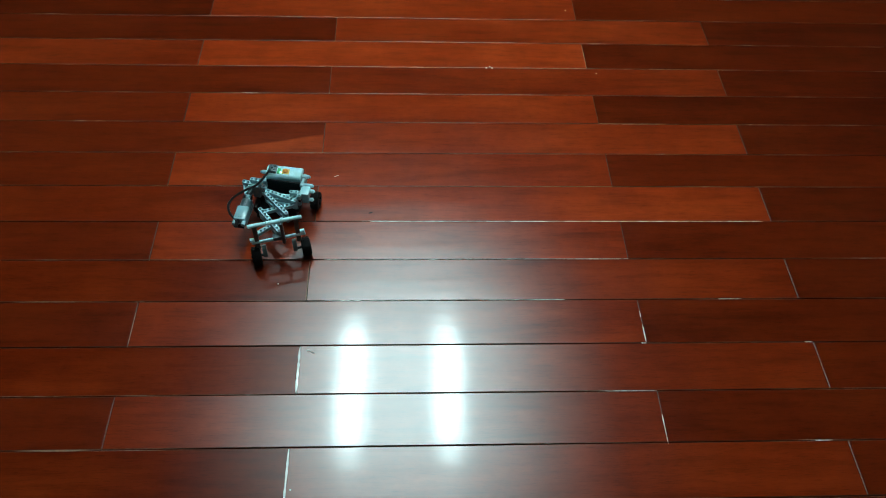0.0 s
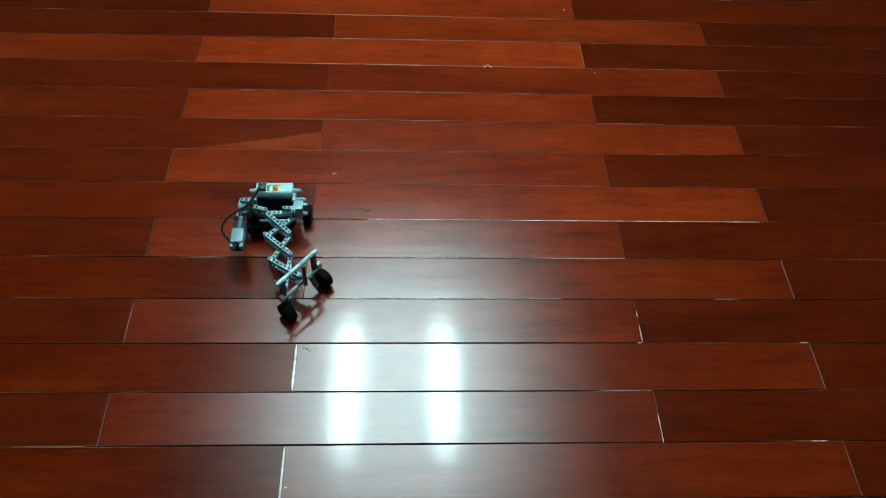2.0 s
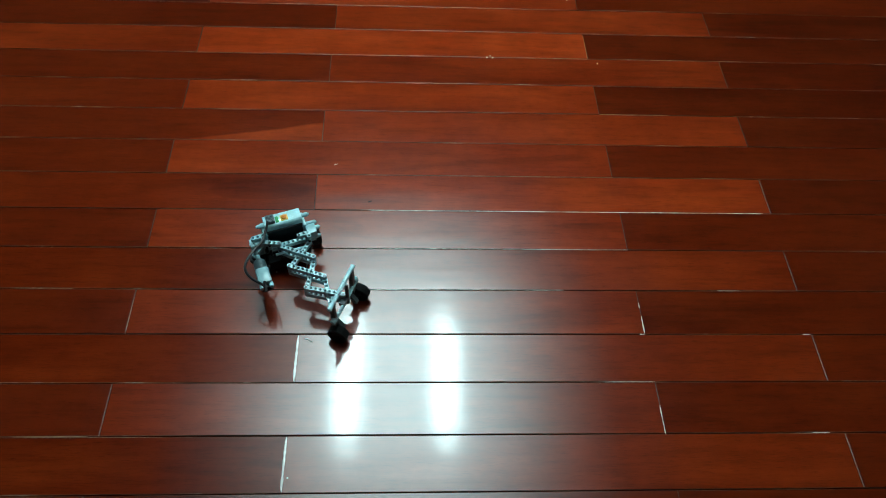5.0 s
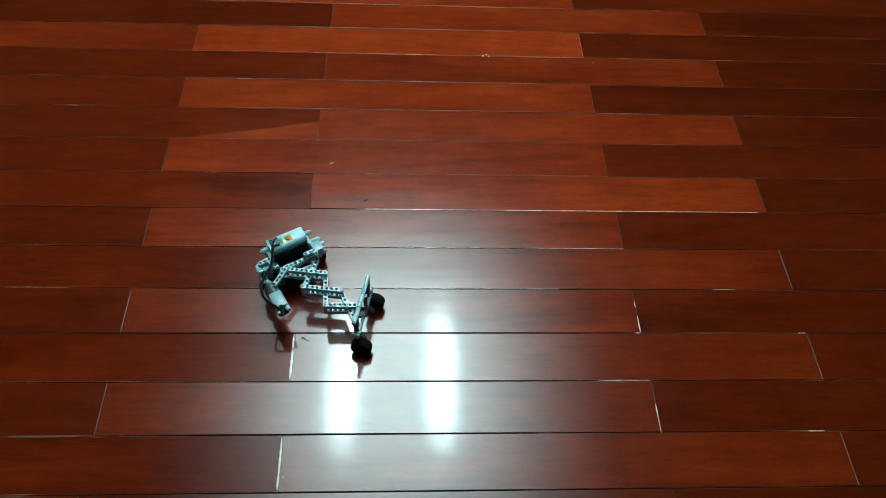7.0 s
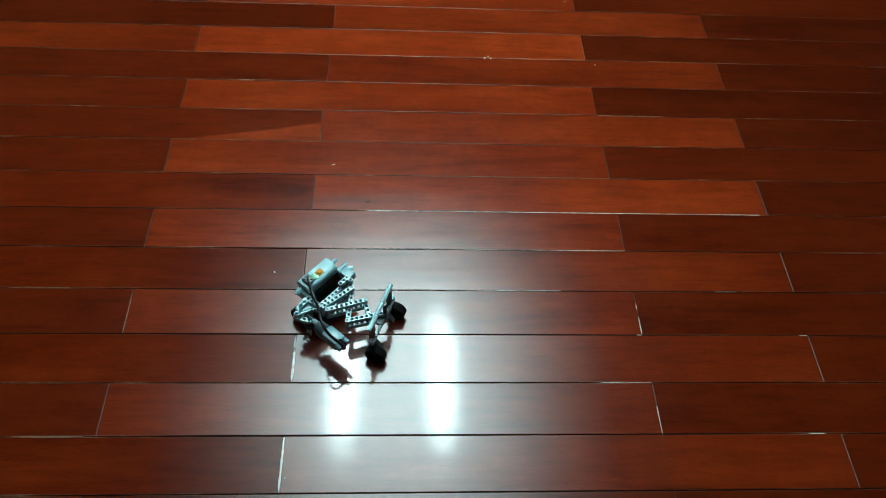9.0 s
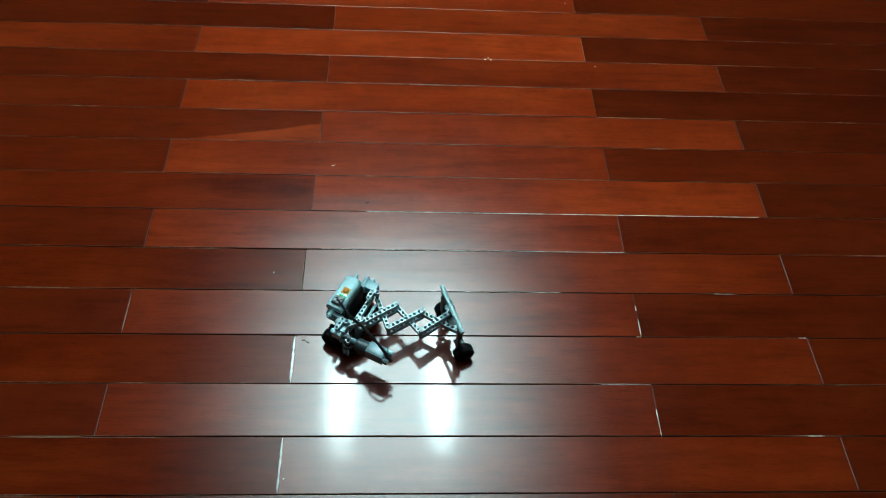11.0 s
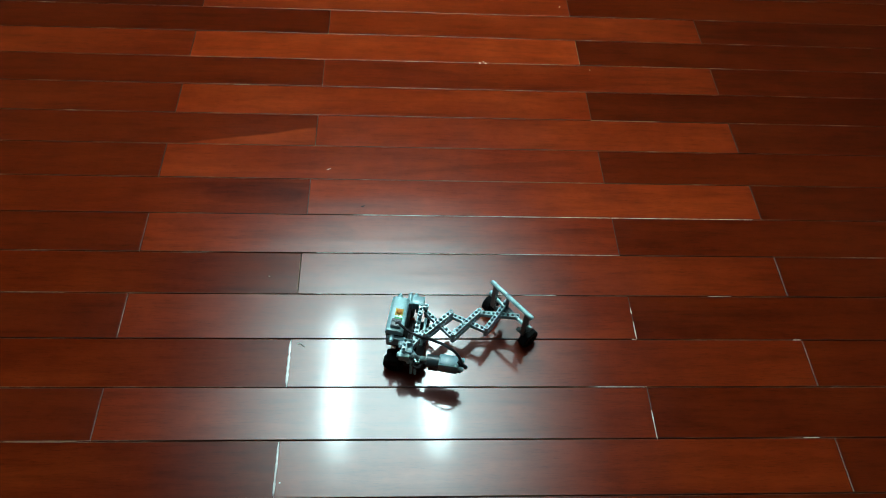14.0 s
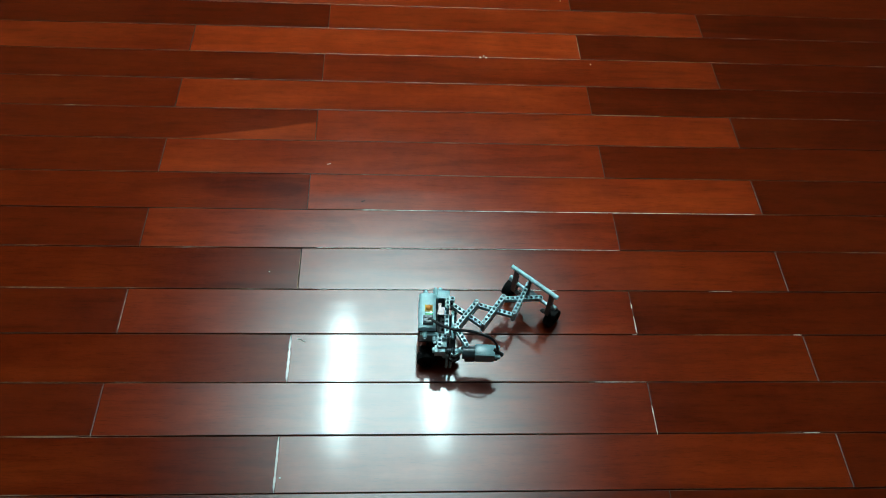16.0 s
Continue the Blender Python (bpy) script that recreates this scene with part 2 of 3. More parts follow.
def liftarm(bm, path, base=0.0, thick=0.0074, w=0.0037, hole=0.0025, seg=10):
    """A studless beam along straight runs of studs (x, y), with round ends and a hole at each stud."""
    studs = []
    for (ax, ay), (bx, by) in zip(path, path[1:]):
        n = max(1, round(math.hypot(bx - ax, by - ay) / U))
        for k in range(n + 1):
            c = (ax + (bx - ax) * k / n, ay + (by - ay) * k / n)
            if all(math.hypot(c[0] - s[0], c[1] - s[1]) > 0.003 for s in studs):
                studs.append(c)
    # outline: union of capsules for one run, or of two runs laid side by side
    for i, ((ax, ay), (bx, by)) in enumerate(zip(path, path[1:])):
        d = Vector((bx - ax, by - ay)).normalized()
        ang = math.atan2(d.y, d.x)
        outer = []
        for k in range(9):
            a = ang + math.pi / 2 + math.pi * k / 8
            outer.append((ax + w * math.cos(a), ay + w * math.sin(a)))
        for k in range(9):
            a = ang - math.pi / 2 + math.pi * k / 8
            outer.append((bx + w * math.cos(a), by + w * math.sin(a)))
        own = [s for s in studs if abs((s[0] - ax) * d.y - (s[1] - ay) * d.x) < 1e-4 and -1e-4 < (s[0] - ax) * d.x + (s[1] - ay) * d.y < math.hypot(bx - ax, by - ay) + 1e-4]
        loops = [outer] + [[(s[0] + hole * math.cos(2 * math.pi * k / seg), s[1] + hole * math.sin(2 * math.pi * k / seg)) for k in range(seg)] for s in own]
        z0, z1 = base - (0.0004 if i else 0), base + thick + (0.0004 if i else 0)
        caps = []
        for z in (z0, z1):
            edges, rings = [], []
            for lp in loops:
                vs = [bm.verts.new((x, y, z)) for x, y in lp]
                rings.append(vs)
                edges += [bm.edges.new((vs[k], vs[(k + 1) % len(vs)])) for k in range(len(vs))]
            bmesh.ops.triangle_fill(bm, use_beauty=True, edges=edges)
            caps.append(rings)
        for A, B in zip(*caps):
            for k in range(len(A)):
                bm.faces.new((A[k], A[(k + 1) % len(A)], B[(k + 1) % len(B)], B[k]))


def tube(bm, pts, r, seg=8):
    """A bent round cable through points."""
    pts = [Vector(p) for p in pts]
    fine = []
    for i in range(len(pts) - 1):
        p0, p1, p2, p3 = pts[max(i - 1, 0)], pts[i], pts[i + 1], pts[min(i + 2, len(pts) - 1)]
        for k in range(6):
            s = k / 6
            fine.append(0.5 * (2 * p1 + (p2 - p0) * s + (2 * p0 - 5 * p1 + 4 * p2 - p3) * s * s + (3 * p1 - p0 - 3 * p2 + p3) * s ** 3))
    fine.append(pts[-1])
    rings = []
    for i, p in enumerate(fine):
        d = (fine[min(i + 1, len(fine) - 1)] - fine[max(i - 1, 0)]).normalized()
        x = d.cross(Vector((0.13, 0.31, 0.94))).normalized()
        y = d.cross(x)
        rings.append([bm.verts.new(p + r * (math.cos(2 * math.pi * k / seg) * x + math.sin(2 * math.pi * k / seg) * y)) for k in range(seg)])
    for A, B in zip(rings, rings[1:]):
        for k in range(seg):
            bm.faces.new((A[k], A[(k + 1) % seg], B[(k + 1) % seg], B[k]))
    bm.faces.new(rings[0])
    bm.faces.new(rings[-1])


# ---- room ----
X0, X1, Y0, Y1 = -3.6, 3.2, -3.4, 3.0  # walls
BX0, BX1 = -2.42, 1.95  # stretch of floor laid in single boards
bm = bmesh.new()
box(bm, (X0 - 0.12, Y0 - 0.12, -0.16), (X1 + 0.12, Y1 + 0.12, -0.016))
floor = tagged(new("floor", finish(bm, "floor", SUBFLOOR)), "glossy red-brown hardwood plank floor with worn joints", "floor", kind="structure")
for nm, lo, hi in (("wall_north", (X0 - 0.12, Y1, -0.016), (X1 + 0.12, Y1 + 0.12, CEIL)), ("wall_south", (X0 - 0.12, Y0 - 0.12, -0.016), (X1 + 0.12, Y0, CEIL)),
                   ("wall_west", (X0 - 0.12, Y0, -0.016), (X0, Y1, CEIL)), ("wall_east", (X1, Y0, -0.016), (X1 + 0.12, Y1, CEIL))):
    bm = bmesh.new()
    box(bm, lo, hi)
    tagged(new(nm, finish(bm, nm, WALL)), "plain dark painted plaster wall of the room", "wall", kind="structure")
bm = bmesh.new()
box(bm, (X0 - 0.12, Y0 - 0.12, CEIL), (X1 + 0.12, Y1 + 0.12, CEIL + 0.12))
tagged(new("ceiling", finish(bm, "ceiling", CEILING)), "plain white painted ceiling of the room", "ceiling", kind="structure")


def ceiling_light():
    """A square box light with an opal diffuser in an enamelled frame, screwed to the ceiling."""
    root = tagged(new("ceiling_light"), "square white ceiling light with a glowing opal diffuser", "ceiling light")
    root.location = (*LAMP_AT, CEIL)
    w, l, z = PANEL[0], PANEL[1], LAMP_Z - CEIL
    bm = bmesh.new()
    box(bm, (-w - 0.01, -l - 0.01, z + 0.012), (w + 0.01, l + 0.01, -0.0005), 0.003)
    part("housing", bm, WHITE, root)
    for lo, hi in (((-w - 0.03, -l - 0.03), (w + 0.03, -l)), ((-w - 0.03, l), (w + 0.03, l + 0.03)), ((-w - 0.03, -l), (-w, l)), ((w, -l), (w + 0.03, l))):
        bm = bmesh.new()
        box(bm, (*lo, z - 0.006), (*hi, z + 0.0115), 0.003)
        part("frame", bm, WHITE, root)
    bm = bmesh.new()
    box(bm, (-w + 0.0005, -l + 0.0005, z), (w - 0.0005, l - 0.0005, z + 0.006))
    part("diffuser", bm, LIT, root, "opal diffuser with two bright tube stripes painted into its glow")


ceiling_light()


# ---- the walking toy ----
toy = tagged(new("toy_vehicle"), "grey plastic building-toy vehicle with scissor linkage and black tyres", "toy vehicle")
BEAMS = {}


def straight(n):
    """The mesh of a straight beam of n studs from stud 0 along +x."""
    if n not in BEAMS:
        bm = bmesh.new()
        liftarm(bm, [(0, 0), ((n - 1) * U, 0)])
        BEAMS[n] = finish(bm, "beam", GREY, 30)
    return BEAMS[n]


def wheel_mesh(r, w, axis_out=1):
    """A treaded tyre on a grey hub; it turns about y."""
    bm = bmesh.new()
    put = lambda v: Vector((v.x, v.z, -v.y))
    lathe(bm, [(0.0085, -w * 0.5), (r * 0.86, -w * 0.5), (r * 0.96, -w * 0.40), (r * 0.98, -w * 0.2), (r * 0.98, w * 0.2), (r * 0.96, w * 0.40), (r * 0.86, w * 0.5), (0.0085, w * 0.5), (0.0080, w * 0.3), (0.0080, -w * 0.3), (0.0085, -w * 0.5)], 32, put, 0)
    for k in range(18):
        for s in (-1, 1):
            a = 2 * math.pi * (k + (0.25 if s > 0 else -0.25)) / 18
            c, sn = math.cos(a), math.sin(a)
            vs = []
            for rr in (r * 0.95, r * 1.0):
                for da in (-0.055, 0.055):
                    for yy in (0.02 * w, 0.42 * w):
                        aa = a + da
                        vs.append(bm.verts.new((rr * math.cos(aa), s * yy, rr * math.sin(aa))))
            for f in ((0, 1, 3, 2), (4, 5, 7, 6), (0, 1, 5, 4), (2, 3, 7, 6), (0, 2, 6, 4), (1, 3, 7, 5)):
                bm.faces.new([vs[i] for i in f])
    lathe(bm, [(0, -w * 0.30), (0.0042, -w * 0.36), (0.0050, -w * 0.20), (0.0072, -w * 0.18), (0.0082, -w * 0.44), (0.0086, -w * 0.1), (0.0086, w * 0.44), (0.0072, w * 0.18), (0.0050, w * 0.20), (0.0042, w * 0.36), (0, w * 0.30)], 20, put, 1)
    return finish(bm, "wheel", (RUBBER, DARK), 40)


R_WHEEL, W_WHEEL = 0.0172, 0.016
WHEEL = wheel_mesh(R_WHEEL, W_WHEEL)

# battery case: pale lid over a dark body
BX, BY = (-0.0195, 0.0125), (-0.0355, 0.0290)
TOP = 0.0835
bm = bmesh.new()
box(bm, (BX[0] + 0.001, BY[0] + 0.001, 0.034), (BX[1] - 0.001, BY[1] - 0.001, 0.0713), 0.002)
box(bm, (BX[0] + 0.003, BY[0] - 0.002, 0.040), (BX[1] - 0.003, BY[1] + 0.002, 0.052), 0.001)
case = part("battery_case", bm, DARK, toy, "dark grey battery case")
bm = bmesh.new()
LX1 = 0.0085
prof = [(BX[0], 0.0715), (LX1, 0.0715)]
for cx, a0 in ((LX1 - 0.007, 0), (BX[0] + 0.007, 90)):
    prof += [(cx + 0.007 * math.cos(radians(a0 + 15 * k)), TOP - 0.007 + 0.007 * math.sin(radians(a0 + 15 * k))) for k in range(7)]
rings = [[bm.verts.new((x, y, z)) for x, z in prof] for y in BY]
bm.faces.new(rings[0])
bm.faces.new(rings[1])
for k in range(len(prof)):
    bm.faces.new((rings[0][k], rings[0][(k + 1) % len(prof)], rings[1][(k + 1) % len(prof)], rings[1][k]))
bmesh.ops.bevel(bm, geom=[e for e in bm.edges if len({v.co.y for v in e.verts}) == 1], offset=0.0006, segments=1, affect="EDGES")
case.location.z = 0.0035
part("lid", bm, PALE, case, "pale grey rounded battery lid")
bm = bmesh.new()
box(bm, (-0.0095, -0.0065, TOP - 0.001), (0.0030, 0.0065, TOP + 0.0007), 0.0004)
part("switch_plate", bm, plastic("amber_plate", (0.72, 0.42, 0.06)), case)
bm = bmesh.new()
lathe(bm, [(0, 0.0045), (0.0036, 0.0042), (0.0046, 0.0034), (0.0050, 0)], 14, lambda v: v + Vector((-0.003, 0, TOP)))
box(bm, (-0.0042, -0.0042, TOP + 0.002), (-0.0018, 0.0042, TOP + 0.0048), 0.0005)
part("switch_knob", bm, ORANGE, case, "orange switch knob")
bm = bmesh.new()
box(bm, (-0.009, -0.0155, TOP - 0.001), (0.0035, -0.0098, TOP + 0.0016), 0.0008)
part("button", bm, GREEN, case, "green power button")
bm = bmesh.new()
lathe(bm, [(0, 0.0020), (0.0018, 0.0015), (0.0024, 0)], 12, lambda v: v + Vector((0.0005, -0.0085, TOP)))
part("indicator", bm, GLOW, case, "lit green indicator")
bm = bmesh.new()
box(bm, (-0.012, -0.031, TOP - 0.001), (0.004, -0.0165, TOP + 0.0065), 0.0008)
for sx in (-0.008, 0.0):
    for sy in (-0.0276, -0.0198):
        rod(bm, (sx, sy, TOP + 0.006), (sx, sy, TOP + 0.0084), 0.0024, 12)
part("plug", bm, MID, case, "dark grey stackable cable plug")
for y0, y1 in ((BY[0] - 0.0062, BY[0] + 0.0005), (BY[1] - 0.0005, BY[1] + 0.0050)):
    bm = bmesh.new()
    box(bm, (BX[0] + 0.003, y0, 0.0500), (BX[1] + 0.001, y1, 0.0690), 0.0012)
    part("end_plate", bm, GREY, case, "light grey end plate")
for sy in (1, -1):
    for x, z, ln in ((-0.0085, 0.0700, 0.012), (0.0075, 0.0640, 0.021 if sy > 0 else 0.014)):
        y = (BY[1] if sy > 0 else BY[0])
        bm = bmesh.new()
        rod(bm, (x, y - sy * 0.004, z), (x, y + sy * ln, z), 0.0039, 14, 0.0005)
        rod(bm, (x, y + sy * (ln - 0.001), z), (x, y + sy * (ln + 0.0025), z), 0.0023, 10)
        part("bush", bm, GREY, case)

# side blocks and frame
for sy in (1, -1):
    y0 = 0.0310 if sy > 0 else -0.060
    bm = bmesh.new()
    box(bm, (0.011, y0, 0.0545), (0.0315 if sy > 0 else 0.0275, y0 + 0.0165, 0.0700), 0.0009)
    box(bm, (0.019, y0 + 0.002, 0.0400), (0.0265, y0 + 0.0145, 0.0548), 0.0009)
    part("side_block", bm, GREY, toy)
    for x, z, a, b in ((0.016, 0.0625, 0.0155, 0.0235), (0.0235, 0.0480, 0.0135, 0.0220)):
        bm = bmesh.new()
        ys = (y0 + a, y0 + b) if sy > 0 else (y0 + 0.0165 - b, y0 + 0.0165 - a)
        rod(bm, (x, ys[0], z), (x, ys[1], z), 0.0036, 14, 0.0005)
        rod(bm, (x, min(ys) - 0.0015, z), (x, max(ys) + 0.0015, z), 0.0022, 10)
        part("pin", bm, PALE, toy)
    # side beam that carries the rear axle
    bm = bmesh.new()
    liftarm(bm, [(-0.012, 0), (0.028, 0)])
    part("side_beam", bm, DARK, toy, "", Matrix.Translation((0.0, sy * 0.034 - 0.004, 0.024)) @ pose(0, -0.0037 * sy, 0, 90))
bm = bmesh.new()
rod(bm, (-0.002, -0.058, R_WHEEL), (-0.002, 0.058, R_WHEEL), 0.0024, 10)
part("rear_axle", bm, DARK, toy)
rear_wheels, front_wheels = {}, {}
for sy in (1, -1):
    rear_wheels[sy] = part("wheel", WHEEL, None, toy, "black treaded tyre on a dark hub", pose(-0.002, 0.0495 if sy > 0 else -0.052, R_WHEEL))

part("cross_beam", straight(9), None, toy, "", pose(0.0275, -0.036, 0.0485, 0, 0, 90))
for ln, m in ((7, pose(0.041, -0.020, 0.0330, 0, 0, 90)), (9, pose(0.0215, -0.05, 0.0305, 0, 0, 90))):
    bm = bmesh.new()
    liftarm(bm, [(0, 0), ((ln - 1) * U, 0)])
    part("under_frame_beam", bm, DARK, toy, "black beam under the frame", m)
bm = bmesh.new()
liftarm(bm, [(0.028, 0.0155), (0.028, 0.0315), (0.036, 0.0315)])
part("corner_beam", bm, GREY, toy, "", pose(0, 0, 0.0625))
bm = bmesh.new()
liftarm(bm, [(0.020, -0.060), (0.020, -0.036), (0.0300, -0.036)])
part("angle_beam", bm, GREY, toy, "", pose(0, 0, 0.0560))
bm = bmesh.new()
liftarm(bm, [(0.015, -0.0600), (0.015, -0.0440), (0.023, -0.0440)])
part("angle_beam", bm, GREY, toy, "", pose(0, 0, 0.0701))
for x, y in ((0.0360, 0.0315), (0.0300, -0.036)):
    bm = bmesh.new()
    rod(bm, (x, y, 0.036), (x, y, 0.066), 0.0023, 12)
    rod(bm, (x, y, 0.0642), (x, y, 0.0665), 0.0034, 12, 0.0004)
    part("pivot_pin", bm, DARK, toy)
bm = bmesh.new()
rod(bm, (0.038, -0.030, 0.045), (0.038, 0.022, 0.045), 0.0024, 10)
part("cross_axle", bm, PALE, toy)

# motor along the right side
MY, MZ = -0.0610, 0.0565
bm = bmesh.new()
box(bm, (0.071, MY - 0.0112, MZ - 0.0112), (0.1035, MY + 0.0112, MZ + 0.0112), 0.0036, 2)
for dz in (-1, 1):
    box(bm, (0.074, MY - 0.0080, MZ + dz * 0.0110 - 0.0006), (0.0985, MY + 0.0080, MZ + dz * 0.0110 + 0.0006), 0.0005)
motor = part("motor", bm, plastic("motor_grey_plastic", (0.21, 0.37, 0.40), 0.22), toy, "grey cylindrical electric motor")
bm = bmesh.new()
rod(bm, (0.052, MY, MZ), (0.0725, MY, MZ), 0.0104, 18, 0.001)
box(bm, (0.056, MY - 0.0105, MZ - 0.0115), (0.072, MY + 0.0105, MZ - 0.003), 0.001)
part("gear_housing", bm, MID, motor, "dark grey gear housing")
for dy in (-1, 1):
    bm = bmesh.new()
    rod(bm, (0.102, MY + dy * 0.0082, MZ + 0.004), (0.1115, MY + dy * 0.0082, MZ + 0.004), 0.0037, 14, 0.0005)
    part("end_peg", bm, GREY, motor)
bm = bmesh.new()
box(bm, (0.1030, MY - 0.0085, MZ - 0.0095), (0.1085, MY + 0.0085, MZ + 0.0030), 0.0010)
part("end_cap", bm, DARK, motor)
bm = bmesh.new()
rod(bm, (0.012, MY, MZ + 0.004), (0.053, MY, MZ + 0.004), 0.0025, 12)
part("drive_shaft", bm, PALE, motor, "pale grey drive shaft")
bm = bmesh.new()
box(bm, (0.008, MY - 0.0062, MZ - 0.004), (0.0245, MY + 0.0062, MZ + 0.0105), 0.0012)
rod(bm, (0.0045, MY, MZ + 0.004), (0.0085, MY, MZ + 0.004), 0.0044, 14, 0.0006)
part("shaft_block", bm, PALE, motor, "pale grey shaft bearing block")
# two pale upright rods, added below the drive shaft
for x in (0.0285, 0.0350):
    bm = bmesh.new()
    rod(bm, (x, MY - 0.004, 0.014), (x, MY - 0.004, MZ - 0.002), 0.0024, 10, 0.0004)
    part("pale_rod", bm, PALE, motor)
for a, b in ((0.042, 0.050),):
    bm = bmesh.new()
    rod(bm, (a, MY, MZ + 0.004), (b, MY, MZ + 0.004), 0.0042, 14, 0.0006)
    part("bush", bm, GREY, motor)
bm = bmesh.new()
lathe(bm, [(0, 0), (0.0035, 0), (0.0035, 0.016), (0, 0.016)], 12, lambda v: Vector((0.025 + v.z, MY + v.x, MZ + 0.004 + v.y)))
for k in range(5):
    lathe(bm, [(0.003, 0), (0.0048, 0.0008), (0.0048, 0.0014), (0.003, 0.0022)], 14, lambda v: Vector((0.0255 + k * 0.003 + v.z, MY + v.x, MZ + 0.004 + v.y)))
part("worm_gear", bm, MID, motor)


def gear(r, teeth, w):
    bm = bmesh.new()
    prof, n = [], teeth * 4
    for k in range(n):
        rr = r if k % 4 in (0, 1) else r * 0.84
        a = 2 * math.pi * k / n
        prof.append((rr * math.cos(a), rr * math.sin(a)))
    A = [bm.verts.new((x, y, 0)) for x, y in prof]
    B = [bm.verts.new((x, y, w)) for x, y in prof]
    for k in range(n):
        bm.faces.new((A[k], A[(k + 1) % n], B[(k + 1) % n], B[k]))
    bm.faces.new(A)
    bm.faces.new(B)
    rod(bm, (0, 0, -0.004), (0, 0, w + 0.004), 0.004, 12)
    return bm


for gx, gy, gr in ((0.020, -0.0420, 0.0125), (0.040, -0.0440, 0.0115)):
    part("idler_gear", gear(gr, 20, 0.006), DARK, toy, "black toothed gear", Matrix.Translation((gx, gy, 0.0165)) @ pose(0, 0, 0, 90))
# added black box: stands for dark parts, shadow and reflection under the body
bm = bmesh.new()
box(bm, (0.004, -0.0440, 0.0110), (0.0430, 0.0240, 0.0325), 0.0022)
for k in range(4):
    box(bm, (0.007 + 0.009 * k, -0.0452, 0.0140), (0.0125 + 0.009 * k, -0.0436, 0.0295), 0.0005)
part("underbody_dark", bm, DARK, toy, "added black block under the frame, standing for dark parts and shadow")
bm = bmesh.new()
box(bm, (0.006, -0.0560, 0.0200), (0.046, -0.0485, 0.0340), 0.001)
part("gear_bracket", bm, DARK, toy, "black gear bracket")
CRANK = (0.038, -0.066)
crank = part("crank_gear", gear(0.0088, 16, 0.006), DARK, toy, "dark toothed crank gear", pose(*CRANK, 0.046))
part("crank_arm", straight(4), None, crank, "", pose(0, 0, 0.0085))
link_arm = part("link_arm", straight(6), None, toy, "")
bm = bmesh.new()
rod(bm, (0, 0, -0.012), (0, 0, 0.0082), 0.0024, 10)
part("pin", bm, MID, link_arm)

# slack cable from plug to motor: a stiff bow that swings about the line between its two ends
CABLE_A, CABLE_B = Vector((-0.004, -0.024, TOP + 0.0095)), Vector((0.111, -0.063, 0.0610))
CABLE_N = (CABLE_B - CABLE_A).length
bm = bmesh.new()
tube(bm, [(0, 0, 0), (0.006, 0.003, 0), (0.022, 0.005, 0.002), (0.044, 0.011, 0.002), (0.060, 0.022, 0), (0.078, 0.033, 0), (0.096, 0.036, 0), (0.110, 0.026, 0), (CABLE_N - 0.004, 0.004, 0), (CABLE_N + 0.006, 0.0, 0)], 0.0023)
cable = part("cable", bm, BLACK, toy, "black flexible cable bow")
bm = bmesh.new()
rod(bm, (CABLE_N - 0.012, 0.003, 0), (CABLE_N + 0.006, 0, 0), 0.0034, 10, 0.0006)
part("strain_relief", bm, BLACK, cable)
CABLE_SWING = [(0, 165), (4.2, 152), (6.5, 132), (8.0, 116), (9.2, 104), (11.3, 88), (16.0, 80)]


def cable_pose(t):
    for (ta, a), (tb, b) in zip(CABLE_SWING, CABLE_SWING[1:]):
        if ta <= t <= tb:
            ang = a + (b - a) * (t - ta) / (tb - ta)
    x = (CABLE_B - CABLE_A).normalized()
    y = Vector((0, 1, 0.35))
    y = (y - y.dot(x) * x).normalized()
    z = x.cross(y)
    m = Matrix((x, y, z)).transposed().to_4x4()
    return Matrix.Translation(CABLE_A) @ m @ pose(0, 0, 0, ang)


# scissor linkage: half the beams cross off their middle, the others at it
P_ARM, Q_ARM, R_ARM = 4.7 * U, 3.3 * U, 4 * U
Z_PIV = 0.0505
ROOT = Vector((0.0360, 0.0315))
arms = {}
for nm in ("a", "b", "c"):
    ob = part("scissor_beam", straight(9), None, toy, "grey perforated scissor beam")
    part("under_beam", straight(9), None, ob, "", pose(0, 0, -0.0160))
    for k in (0, 8):
        bm = bmesh.new()
        rod(bm, (k * U, 0, -0.0162), (k * U, 0, 0.0078), 0.0024, 10)
        part("pin", bm, MID, ob)
    arms[nm] = ob
for nm in ("d", "e", "f"):
    arms[nm] = part("scissor_beam", straight(9), None, toy, "grey perforated scissor beam")

